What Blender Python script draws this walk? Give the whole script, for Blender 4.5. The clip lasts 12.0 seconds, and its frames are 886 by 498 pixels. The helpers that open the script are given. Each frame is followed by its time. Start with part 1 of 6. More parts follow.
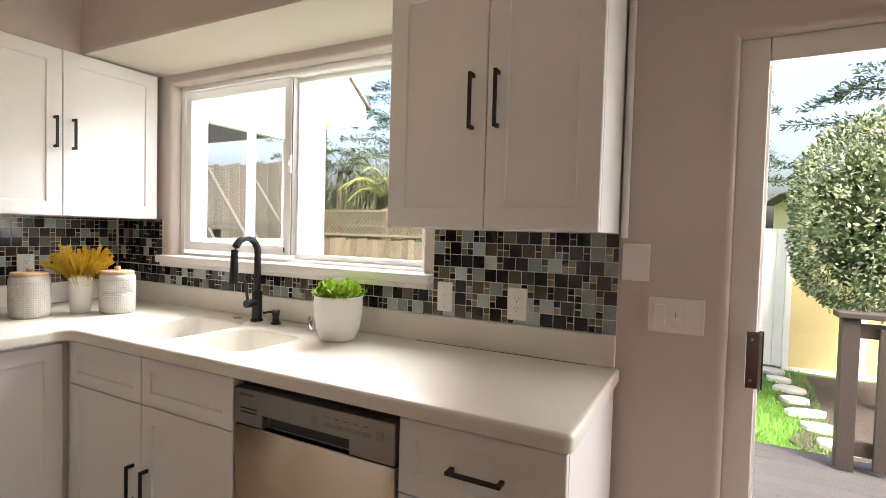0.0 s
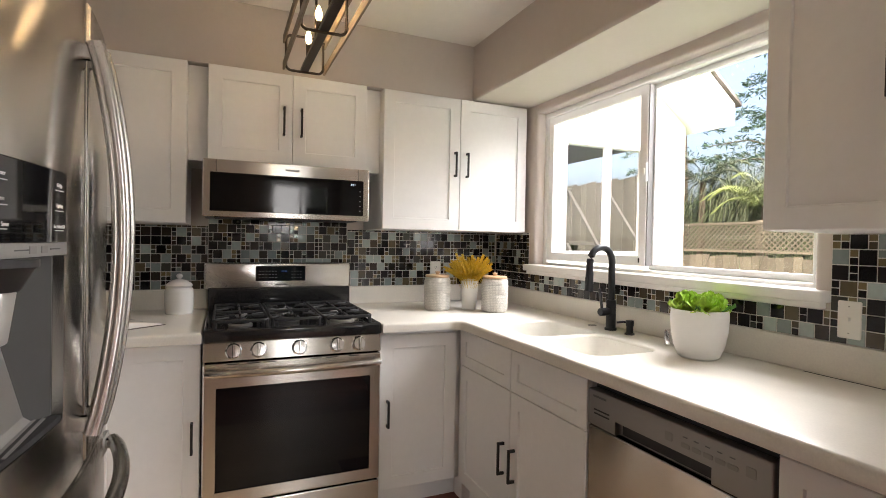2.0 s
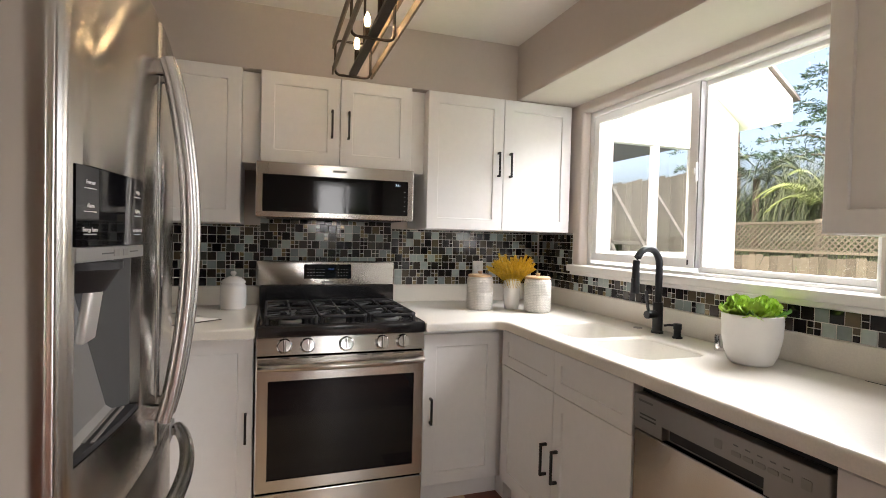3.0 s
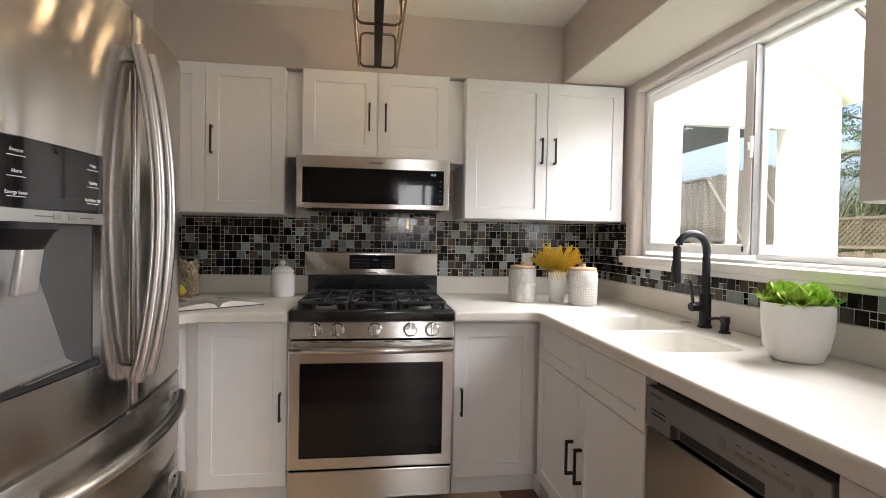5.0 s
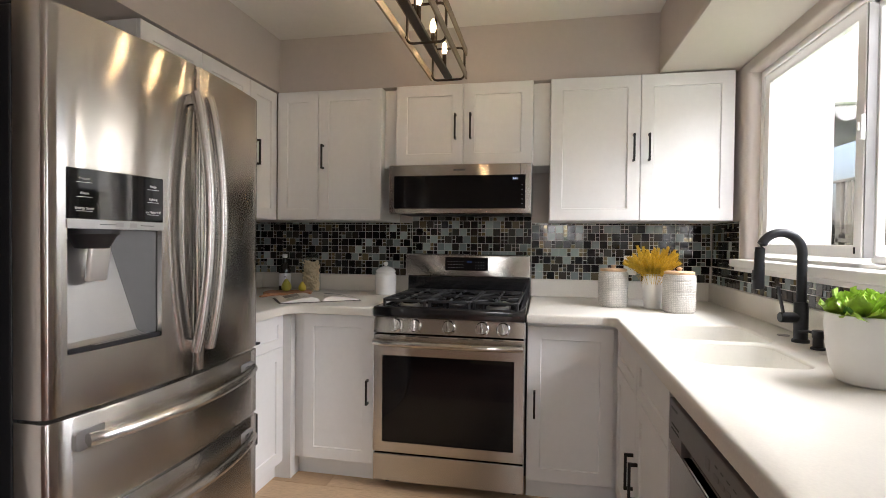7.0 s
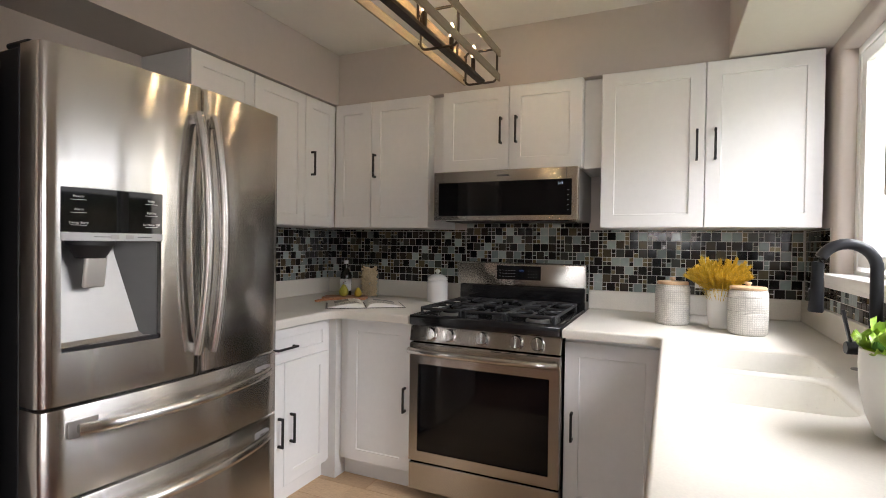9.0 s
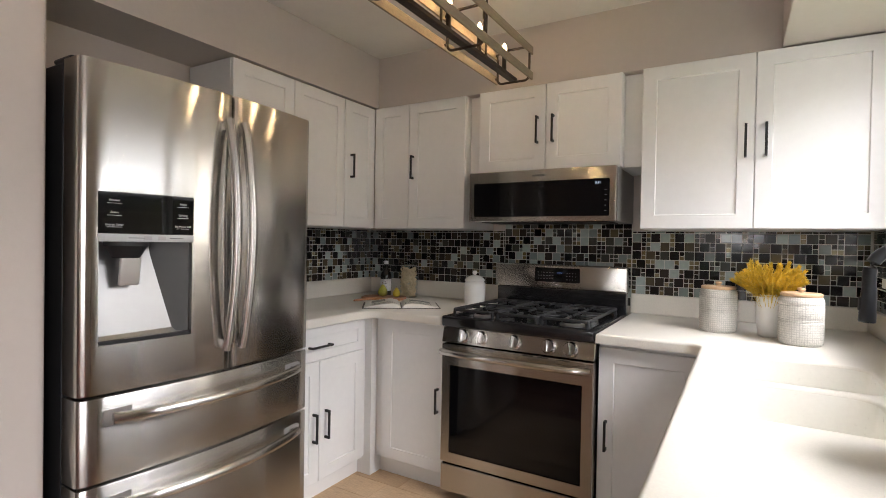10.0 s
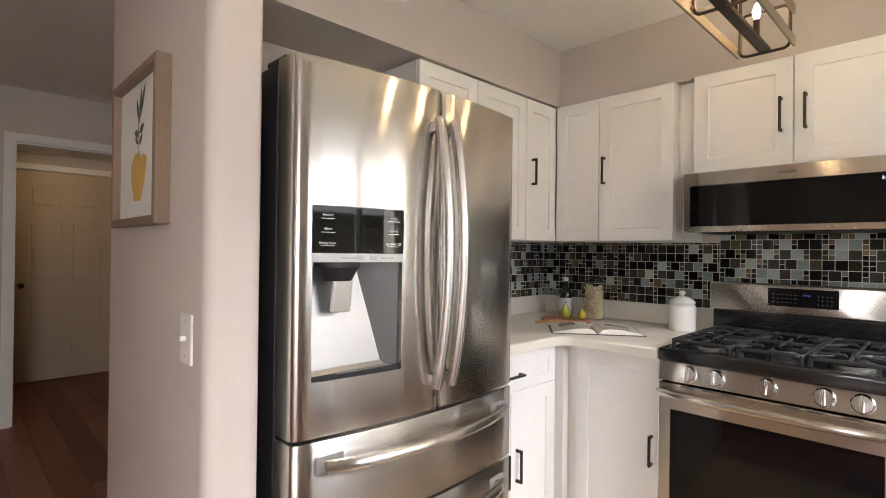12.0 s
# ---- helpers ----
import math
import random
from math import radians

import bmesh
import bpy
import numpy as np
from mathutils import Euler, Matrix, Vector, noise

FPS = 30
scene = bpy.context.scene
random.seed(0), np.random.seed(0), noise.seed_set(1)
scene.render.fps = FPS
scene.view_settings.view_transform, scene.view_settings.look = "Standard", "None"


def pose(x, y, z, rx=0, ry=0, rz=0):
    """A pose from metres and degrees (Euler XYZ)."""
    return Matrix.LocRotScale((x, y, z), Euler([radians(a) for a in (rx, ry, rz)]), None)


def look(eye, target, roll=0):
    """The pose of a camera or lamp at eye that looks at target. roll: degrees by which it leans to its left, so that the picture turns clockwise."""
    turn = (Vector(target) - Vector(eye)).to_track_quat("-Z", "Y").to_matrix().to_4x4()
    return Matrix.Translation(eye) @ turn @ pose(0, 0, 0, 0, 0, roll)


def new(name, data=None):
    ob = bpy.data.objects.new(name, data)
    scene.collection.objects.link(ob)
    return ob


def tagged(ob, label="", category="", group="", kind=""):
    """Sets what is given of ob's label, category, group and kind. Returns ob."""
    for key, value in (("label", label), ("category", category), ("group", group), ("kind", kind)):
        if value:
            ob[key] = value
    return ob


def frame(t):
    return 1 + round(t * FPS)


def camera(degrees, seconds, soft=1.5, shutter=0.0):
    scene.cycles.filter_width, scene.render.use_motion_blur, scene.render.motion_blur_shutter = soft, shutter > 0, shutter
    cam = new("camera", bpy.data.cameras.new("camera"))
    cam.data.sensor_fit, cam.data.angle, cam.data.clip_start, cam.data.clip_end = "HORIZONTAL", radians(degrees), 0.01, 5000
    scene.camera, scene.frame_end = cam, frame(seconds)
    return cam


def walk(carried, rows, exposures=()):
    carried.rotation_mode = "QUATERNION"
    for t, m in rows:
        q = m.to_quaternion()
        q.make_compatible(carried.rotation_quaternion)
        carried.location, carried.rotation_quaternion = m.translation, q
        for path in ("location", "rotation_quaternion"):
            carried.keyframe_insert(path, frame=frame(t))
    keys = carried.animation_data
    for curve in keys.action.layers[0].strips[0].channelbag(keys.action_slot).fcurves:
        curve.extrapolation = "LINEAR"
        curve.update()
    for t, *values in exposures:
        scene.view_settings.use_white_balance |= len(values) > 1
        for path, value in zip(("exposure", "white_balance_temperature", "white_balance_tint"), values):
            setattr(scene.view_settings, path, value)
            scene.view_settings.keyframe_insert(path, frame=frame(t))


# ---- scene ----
cam = camera(82.6, 12.0, soft=0.9)
PATH = [
    (0, (0.502, 1.484, 1.343), (-0.428, 3.253, 1.274), 1.6),
    (0.5, (0.503, 1.453, 1.354), (-0.809, 2.961, 1.272), 1.5),
    (1, (0.503, 1.433, 1.35), (-1.054, 2.686, 1.279), 1.5),
    (1.5, (0.502, 1.446, 1.33), (-1.228, 2.448, 1.28), 1.3),
    (2, (0.509, 1.481, 1.307), (-1.325, 2.277, 1.275), 1.1),
    (2.5, (0.511, 1.437, 1.327), (-1.359, 2.145, 1.279), 1.4),
    (3, (0.526, 1.457, 1.319), (-1.365, 2.105, 1.274), 1.4),
    (5, (0.572, 1.777, 1.257), (-1.409, 2.051, 1.214), 1.0),
    (5.5, (0.602, 1.891, 1.257), (-1.395, 1.999, 1.219), 0.9),
    (6, (0.629, 2.016, 1.255), (-1.37, 1.963, 1.22), 0.7),
    (6.5, (0.647, 2.141, 1.256), (-1.339, 1.901, 1.224), 0.8),
    (7, (0.648, 2.235, 1.254), (-1.313, 1.845, 1.219), 0.6),
    (9, (0.473, 2.588, 1.279), (-1.35, 1.765, 1.255), 0.8),
    (9.5, (0.436, 2.645, 1.284), (-1.342, 1.728, 1.256), 0.8),
    (10, (0.41, 2.686, 1.285), (-1.31, 1.666, 1.259), 1.0),
    (10.5, (0.415, 2.669, 1.313), (-1.117, 1.383, 1.275), 1.7),
    (10.8, (0.421, 2.637, 1.320), (-0.918, 1.150, 1.286), 2.4),
    (11, (0.433, 2.592, 1.330), (-0.777, 1.000, 1.292), 2.75),
    (11.2, (0.436, 2.543, 1.336), (-0.694, 0.893, 1.301), 2.8),
    (11.5, (0.414, 2.421, 1.34), (-0.735, 0.784, 1.321), 2.2),
    (12, (0.328, 2.261, 1.301), (-1.072, 0.833, 1.311), 0.7),
]
walk(cam, [(t, look(eye, target, roll)) for t, eye, target, roll in PATH], [(0.0, 2.2, 6550, 13), (2.5, 2.1, 6400, 13), (5.0, 2.05, 6200, 13), (9.5, 1.95, 6200, 13), (11.0, 2.25, 6350, 13), (12.0, 2.7, 6250, 13)])

# ---- world, sun, large lights ----
world = bpy.data.worlds.new("world")
scene.world = world
world.use_nodes = True
wn = world.node_tree
sky = wn.nodes.new("ShaderNodeTexSky")
sky.sky_type = "NISHITA"
sky.sun_disc = False
sky.sun_elevation = radians(52)
sky.sun_rotation = radians(126)
sky.air_density = 1.0
sky.dust_density = 9.0
sky.ozone_density = 1.0
wn.nodes["Background"].inputs["Strength"].default_value = 0.15
wn.links.new(sky.outputs[0], wn.nodes["Background"].inputs["Color"])


def lamp(name, kind, m, energy, colour, size=None, angle=None):
    data = bpy.data.lights.new(name, kind)
    data.energy = energy
    data.color = colour
    if size and kind == "AREA":
        data.shape = "RECTANGLE"
        data.size, data.size_y = size
    if size and kind == "POINT":
        data.shadow_soft_size = size
    if angle:
        data.angle = radians(angle)
    ob = new(name, data)
    ob.matrix_world = m
    return ob


CANDLE, HALL = 0.5, 0.075      # watts of the bulbs
lamp("sun", "SUN", look((3.6, -2.6, 5.6), (0.0, 0.0, 0.0)), 1.5, (1.0, 0.96, 0.9), angle=12)
# area lamps added outside the window and both doors to stand in for the sky
lamp("window_daylight", "AREA", look((-1.28, 3.62, 1.85), (-1.28, 2.65, 0.2)), 2.9, (1.0, 0.97, 0.93), (1.5, 0.95))
lamp("high_sky_daylight", "AREA", look((-1.20, 4.70, 3.0), (-1.15, 2.2, 0.6)), 60.0, (1.0, 0.97, 0.93), (2.0, 1.4))
lamp("door_daylight", "AREA", look((1.09, 3.75, 1.35), (-0.9, 1.3, 0.3)), 11.0, (1.0, 0.97, 0.93), (0.85, 1.8))
# added fill beyond the glass door, low enough to reach the base cabinets
lamp("glass_door_fill", "AREA", look((5.3, 2.5, 2.4), (0.0, 2.2, 0.4)), 20.0, (1.0, 0.97, 0.93), (0.8, 2.2))

# ---- materials ----
def node(nt, kind, **inputs):
    n = nt.nodes.new(kind)
    for k, v in inputs.items():
        n.inputs[k.replace("_", " ")].default_value = v
    return n


def material(name, base, rough=0.5, metal=0.0, grain=0.05, scale=30.0, blotch=0.05, blotch_scale=2.5, bump=0.0,
             bump_scale=None, rough_var=0.08, coat=0.0, stretch=(1, 1, 1), vary=0.0, transmission=0.0, emit=None, strength=0.0,
             aniso=0.0, ior=1.45):
    """Principled surface with colour variation at two scales, uneven gloss and fine relief."""
    m = bpy.data.materials.new(name)
    m.use_nodes = True
    nt = m.node_tree
    p = nt.nodes["Principled BSDF"]
    p.inputs["Metallic"].default_value = metal
    p.inputs["Coat Weight"].default_value = coat
    p.inputs["Transmission Weight"].default_value = transmission
    p.inputs["IOR"].default_value = ior
    p.inputs["Anisotropic"].default_value = aniso
    tc = node(nt, "ShaderNodeTexCoord")
    mp = node(nt, "ShaderNodeMapping", Scale=stretch)
    nt.links.new(tc.outputs["Object"], mp.inputs["Vector"])
    fine = node(nt, "ShaderNodeTexNoise", Scale=scale, Detail=5.0, Roughness=0.6)
    big = node(nt, "ShaderNodeTexNoise", Scale=blotch_scale, Detail=3.0)
    nt.links.new(mp.outputs[0], fine.inputs["Vector"])
    nt.links.new(tc.outputs["Object"], big.inputs["Vector"])

    def around(src, amount):
        r = node(nt, "ShaderNodeMapRange")
        r.inputs["From Min"].default_value, r.inputs["From Max"].default_value = 0.25, 0.75
        r.inputs["To Min"].default_value, r.inputs["To Max"].default_value = 1 - amount, 1 + amount
        nt.links.new(src, r.inputs["Value"])
        return r.outputs[0]

    a, b = around(fine.outputs["Fac"], grain), around(big.outputs["Fac"], blotch)
    mul = node(nt, "ShaderNodeMath")
    mul.operation = "MULTIPLY"
    nt.links.new(a, mul.inputs[0]), nt.links.new(b, mul.inputs[1])
    value = mul.outputs[0]
    if vary:
        info = node(nt, "ShaderNodeObjectInfo")
        r = node(nt, "ShaderNodeMapRange")
        r.inputs["To Min"].default_value, r.inputs["To Max"].default_value = 1 - vary, 1 + vary
        nt.links.new(info.outputs["Random"], r.inputs["Value"])
        m2 = node(nt, "ShaderNodeMath")
        m2.operation = "MULTIPLY"
        nt.links.new(value, m2.inputs[0]), nt.links.new(r.outputs[0], m2.inputs[1])
        value = m2.outputs[0]
    col = node(nt, "ShaderNodeVectorMath")
    col.operation = "SCALE"
    col.inputs[0].default_value = base[:3]
    nt.links.new(value, col.inputs["Scale"])
    nt.links.new(col.outputs[0], p.inputs["Base Color"])
    rr = node(nt, "ShaderNodeMapRange")
    rr.inputs["To Min"].default_value, rr.inputs["To Max"].default_value = max(0.0, rough - rough_var), min(1.0, rough + rough_var)
    nt.links.new(fine.outputs["Fac"], rr.inputs["Value"])
    nt.links.new(rr.outputs[0], p.inputs["Roughness"])
    if bump:
        bn = node(nt, "ShaderNodeBump", Strength=bump, Distance=0.002)
        bt = node(nt, "ShaderNodeTexNoise", Scale=bump_scale or scale * 3, Detail=4.0)
        nt.links.new(mp.outputs[0], bt.inputs["Vector"])
        nt.links.new(bt.outputs["Fac"], bn.inputs["Height"])
        nt.links.new(bn.outputs[0], p.inputs["Normal"])
    if aniso:
        up = node(nt, "ShaderNodeCombineXYZ", Z=1.0)
        nt.links.new(up.outputs[0], p.inputs["Tangent"])
    if emit:
        p.inputs["Emission Color"].default_value = (*emit, 1)
        p.inputs["Emission Strength"].default_value = strength
    return m


def glass(name, tint=(1, 1, 1), rough=0.0):
    """Thin clear pane: mostly see-through with a mirror-like gloss that grows at grazing angles."""
    m = bpy.data.materials.new(name)
    m.use_nodes = True
    nt = m.node_tree
    nt.nodes.remove(nt.nodes["Principled BSDF"])
    t = node(nt, "ShaderNodeBsdfTransparent", Color=(*tint, 1))
    g = node(nt, "ShaderNodeBsdfGlossy", Roughness=rough)
    lw = node(nt, "ShaderNodeLayerWeight")
    pw = node(nt, "ShaderNodeMath")
    pw.operation = "POWER"
    pw.inputs[1].default_value = 5.0
    f = node(nt, "ShaderNodeMath")
    f.operation = "MULTIPLY_ADD"
    f.inputs[1].default_value, f.inputs[2].default_value = 0.9, 0.03
    nt.links.new(lw.outputs["Facing"], pw.inputs[0])
    nt.links.new(pw.outputs[0], f.inputs[0])
    mix = node(nt, "ShaderNodeMixShader")
    nt.links.new(f.outputs[0], mix.inputs[0])
    nt.links.new(t.outputs[0], mix.inputs[1]), nt.links.new(g.outputs[0], mix.inputs[2])
    nt.links.new(mix.outputs[0], nt.nodes["Material Output"].inputs["Surface"])
    return m


WALL = material("wall_paint", (0.58, 0.52, 0.475), 0.75, bump=0.25, bump_scale=55, grain=0.02, blotch=0.03)
CEIL = material("ceiling_paint", (0.78, 0.75, 0.70), 0.85, bump=0.3, bump_scale=45, grain=0.02, blotch=0.03)
TRIM = material("trim_paint", (0.80, 0.78, 0.75), 0.4, grain=0.02, blotch=0.03)
VINYL = material("white_vinyl", (0.82, 0.82, 0.80), 0.35, grain=0.01, blotch=0.02)
CABINET = material("cabinet_paint", (0.80, 0.795, 0.785), 0.42, grain=0.02, blotch=0.03, bump=0.05, bump_scale=120)
SOLID = material("solid_surface", (0.75, 0.715, 0.645), 0.33, grain=0.05, scale=160, blotch=0.05, blotch_scale=5)
SINKWHITE = material("sink_surface", (0.82, 0.80, 0.74), 0.3, grain=0.02, scale=80, blotch=0.03)
STEEL = material("brushed_steel", (0.60, 0.58, 0.55), 0.235, 1.0, grain=0.012, scale=60, blotch=0.04, stretch=(0.3, 0.3, 20), rough_var=0.005, aniso=1.0)
STEELV = material("brushed_steel_door", (0.58, 0.56, 0.53), 0.19, 1.0, grain=0.012, scale=60, blotch=0.05, blotch_scale=1.5, stretch=(0.3, 0.3, 20), rough_var=0.005, aniso=1.0)
CHROME = material("polished_steel", (0.72, 0.71, 0.70), 0.14, 1.0, grain=0.02, rough_var=0.04)
SATIN = material("satin_steel", (0.40, 0.395, 0.39), 0.40, 1.0, grain=0.03, rough_var=0.04)
BLACKMETAL = material("black_metal", (0.018, 0.017, 0.017), 0.42, 0.3, grain=0.1)
FAUCETBLACK = material("matte_black_finish", (0.016, 0.017, 0.02), 0.36, 0.2, grain=0.1)
ENAMEL = material("black_enamel", (0.012, 0.012, 0.013), 0.16, grain=0.1, coat=0.4)
IRON = material("cast_iron", (0.022, 0.022, 0.023), 0.6, grain=0.2, scale=120, bump=0.5, bump_scale=260)
BLACKGLASS = material("black_glass", (0.005, 0.005, 0.006), 0.04, grain=0.05, rough_var=0.01, ior=1.38)
DARKPLASTIC = material("dark_plastic", (0.02, 0.02, 0.022), 0.5, grain=0.1)
FRIDGESIDE = material("fridge_side_paint", (0.018, 0.018, 0.02), 0.45, grain=0.2, scale=250, bump=0.4, bump_scale=300)
GREYPLASTIC = material("grey_plastic", (0.32, 0.31, 0.30), 0.4, 0.4, grain=0.05)
PLATE = material("switch_plastic", (0.82, 0.80, 0.75), 0.35, grain=0.01)
GROUT = material("grout", (0.66, 0.64, 0.60), 0.9, grain=0.1, scale=200, bump=0.3, bump_scale=400)
PANE = glass("window_glass")
MARKS = material("printed_marks", (0.75, 0.75, 0.75), 0.5, grain=0.02)
DIMMARKS = material("dim_marks", (0.22, 0.22, 0.22), 0.5, grain=0.02)
DARKMARKS = material("dark_marks", (0.10, 0.10, 0.10), 0.5, grain=0.02)

# ---- building tools ----
def part(name, bm, mat, parent=None, label="", smooth=None, mats=None):
    """Link a bmesh as one mesh object, in the frame of its parent."""
    me = bpy.data.meshes.new(name)
    if smooth is not None:
        for f in bm.faces:
            f.smooth = True
        bm.normal_update()
        for e in bm.edges:
            e.smooth = len(e.link_faces) == 2 and e.calc_face_angle(0) < radians(smooth)
    bm.to_mesh(me)
    bm.free()
    for m in (mats or [mat]):
        me.materials.append(m)
    ob = new(name, me)
    if parent is not None:
        ob.parent = parent
    if label:
        tagged(ob, label)
    return ob


def thing(name, m, label, category, group="", kind=""):
    ob = new(name)
    ob.empty_display_size = 0.1
    ob.matrix_basis = m
    return tagged(ob, label, category, group, kind)


def box(x0, x1, y0, y1, z0, z1, bevel=0.0, seg=2, bm=None):
    out = bm or bmesh.new()
    m = Matrix.LocRotScale(((x0 + x1) / 2, (y0 + y1) / 2, (z0 + z1) / 2), None, (x1 - x0, y1 - y0, z1 - z0))
    g = bmesh.ops.create_cube(out, size=1.0, matrix=m)
    if bevel:
        es = list({e for v in g["verts"] for e in v.link_edges})
        bmesh.ops.bevel(out, geom=es, offset=bevel, segments=seg, affect="EDGES", profile=0.5, clamp_overlap=True)
    return out


def lathe(profile, n=32, cap=True, bm=None, at=(0, 0, 0)):
    """Turn (radius, height) pairs round z."""
    out = bm or bmesh.new()
    rings = []
    for r, z in profile:
        rings.append([out.verts.new((at[0] + r * math.cos(2 * math.pi * i / n), at[1] + r * math.sin(2 * math.pi * i / n), at[2] + z)) for i in range(n)])
    for a, b in zip(rings, rings[1:]):
        for i in range(n):
            out.faces.new((a[i], a[(i + 1) % n], b[(i + 1) % n], b[i]))
    if cap:
        out.faces.new(rings[0][::-1])
        out.faces.new(rings[-1])
    return out


def tube(points, r, n=12, bm=None, flat=1.0, up=(0, 0, 1)):
    """Sweep a round or oval section along points; r may be one radius or one per point."""
    out = bm or bmesh.new()
    pts = [Vector(p) for p in points]
    rs = r if isinstance(r, (list, tuple)) else [r] * len(pts)
    rings = []
    for i, p in enumerate(pts):
        d = (pts[min(i + 1, len(pts) - 1)] - pts[max(i - 1, 0)]).normalized()
        u = Vector(up)
        if abs(d.dot(u)) > 0.95:
            u = Vector((0, 1, 0)) if abs(d.y) < 0.9 else Vector((1, 0, 0))
        a = d.cross(u).normalized()
        b = a.cross(d).normalized()
        rings.append([out.verts.new(p + a * rs[i] * math.cos(2 * math.pi * k / n) + b * rs[i] * flat * math.sin(2 * math.pi * k / n)) for k in range(n)])
    for a, b in zip(rings, rings[1:]):
        for k in range(n):
            out.faces.new((a[k], a[(k + 1) % n], b[(k + 1) % n], b[k]))
    out.faces.new(rings[0][::-1])
    out.faces.new(rings[-1])
    bmesh.ops.recalc_face_normals(out, faces=out.faces[:])
    return out


def prism(outline, z0, z1, bm=None, axis="z"):
    """Extrude a closed outline of (a, b) pairs along an axis."""
    out = bm or bmesh.new()

    def at(a, b, h):
        return {"z": (a, b, h), "y": (a, h, b), "x": (h, a, b)}[axis]

    lo = [out.verts.new(at(a, b, z0)) for a, b in outline]
    hi = [out.verts.new(at(a, b, z1)) for a, b in outline]
    n = len(lo)
    fs = [out.faces.new(lo[::-1]), out.faces.new(hi)]
    for i in range(n):
        fs.append(out.faces.new((lo[i], lo[(i + 1) % n], hi[(i + 1) % n], hi[i])))
    bmesh.ops.recalc_face_normals(out, faces=fs)
    return out


def cut(bm, *cutters):
    """Take the cutters away from bm, and give the rest as a new bmesh."""
    me = bpy.data.meshes.new("solid")
    bm.to_mesh(me)
    bm.free()
    ob = new("solid", me)
    extra = []
    for c in cutters:
        cm = bpy.data.meshes.new("cutter")
        c.to_mesh(cm)
        c.free()
        co = new("cutter", cm)
        mod = ob.modifiers.new("cut", "BOOLEAN")
        mod.operation, mod.solver, mod.object = "DIFFERENCE", "EXACT", co
        extra.append(co)
    dg = bpy.context.evaluated_depsgraph_get()
    dg.update()
    out = bmesh.new()
    out.from_mesh(ob.evaluated_get(dg).to_mesh())
    for o in [ob, *extra]:
        data = o.data
        bpy.data.objects.remove(o)
        bpy.data.meshes.remove(data)
    bmesh.ops.remove_doubles(out, verts=out.verts[:], dist=1e-5)
    return out


def rounded(x0, x1, z0, z1, r, n=5):
    """Outline of a rectangle with round corners."""
    pts = []
    for cx, cz, a in ((x1 - r, z1 - r, 0), (x0 + r, z1 - r, 90), (x0 + r, z0 + r, 180), (x1 - r, z0 + r, 270)):
        for i in range(n + 1):
            t = radians(a + 90 * i / n)
            pts.append((cx + r * math.cos(t), cz + r * math.sin(t)))
    return pts


def bevel_where(bm, test, offset, seg=4):
    es = [e for e in bm.edges if len(e.link_faces) == 2 and e.calc_face_angle(0) > 0.3 and all(test(v.co) for v in e.verts)]
    bmesh.ops.bevel(bm, geom=es, offset=offset, segments=seg, affect="EDGES", profile=0.5, clamp_overlap=True)
    return bm


def words(name, text, size, m, mat, parent, depth=0.0003, align="CENTER"):
    cu = bpy.data.curves.new(name, "FONT")
    cu.body, cu.size, cu.extrude, cu.align_x, cu.align_y = text, size, depth, align, "CENTER"
    ob = new(name, cu)
    dg = bpy.context.evaluated_depsgraph_get()
    me = bpy.data.meshes.new_from_object(ob.evaluated_get(dg))
    bpy.data.objects.remove(ob)
    bpy.data.curves.remove(cu)
    me.materials.clear()
    me.materials.append(mat)
    ob = new(name, me)
    ob.parent = parent
    ob.matrix_basis = m
    return ob

# ---- the rooms ----
XW, YW, YL = -2.53, 3.20, 0.32      # range wall, window wall, fridge wall
CEILING = 2.45
SOFFIT = 2.132
EAST = 3.6
SOUTH = -2.5


def structure(name, bm, mat, label, category, smooth=None):
    ob = part(name, bm, mat, None, "", smooth)
    return tagged(ob, label, category, kind="structure")


# window wall with the window and the garden door
bm = cut(box(XW - 0.14, EAST + 0.14, YW, YW + 0.15, -0.02, CEILING + 0.1),
         box(-2.065, -0.495, YW - 0.1, YW + 0.4, 1.155, 2.085),
         box(0.565, 1.62, YW - 0.1, YW + 0.4, -0.1, 1.935))
bevel_where(bm, lambda c: abs(c.y - YW) < 1e-4 and -2.08 < c.x < -0.48 and 1.1 < c.z < 2.1, 0.028, 5)
bevel_where(bm, lambda c: abs(c.y - YW) < 1e-4 and 0.55 < c.x < 1.63 and -0.03 < c.z < 1.95, 0.028, 5)
structure("wall_north", bm, WALL, "beige painted wall with kitchen window and garden door", "wall", 40)
structure("wall_west", box(XW - 0.14, XW, YL - 0.12, YW, -0.02, CEILING + 0.1), WALL, "beige painted wall behind the range", "wall")
structure("wall_fridge", box(XW, -0.20, YL - 0.12, YL, -0.02, CEILING + 0.1), WALL, "beige painted wall behind the fridge", "wall")
bm = box(-0.20, -0.07, YL - 0.12, 1.122, -0.02, CEILING + 0.1)
bevel_where(bm, lambda c: c.y > 1.05 or (c.y < 0.3 and c.x > -0.1), 0.028, 5)
structure("wall_stub", bm, WALL, "short beige wall beside the fridge with rounded corners", "wall", 40)
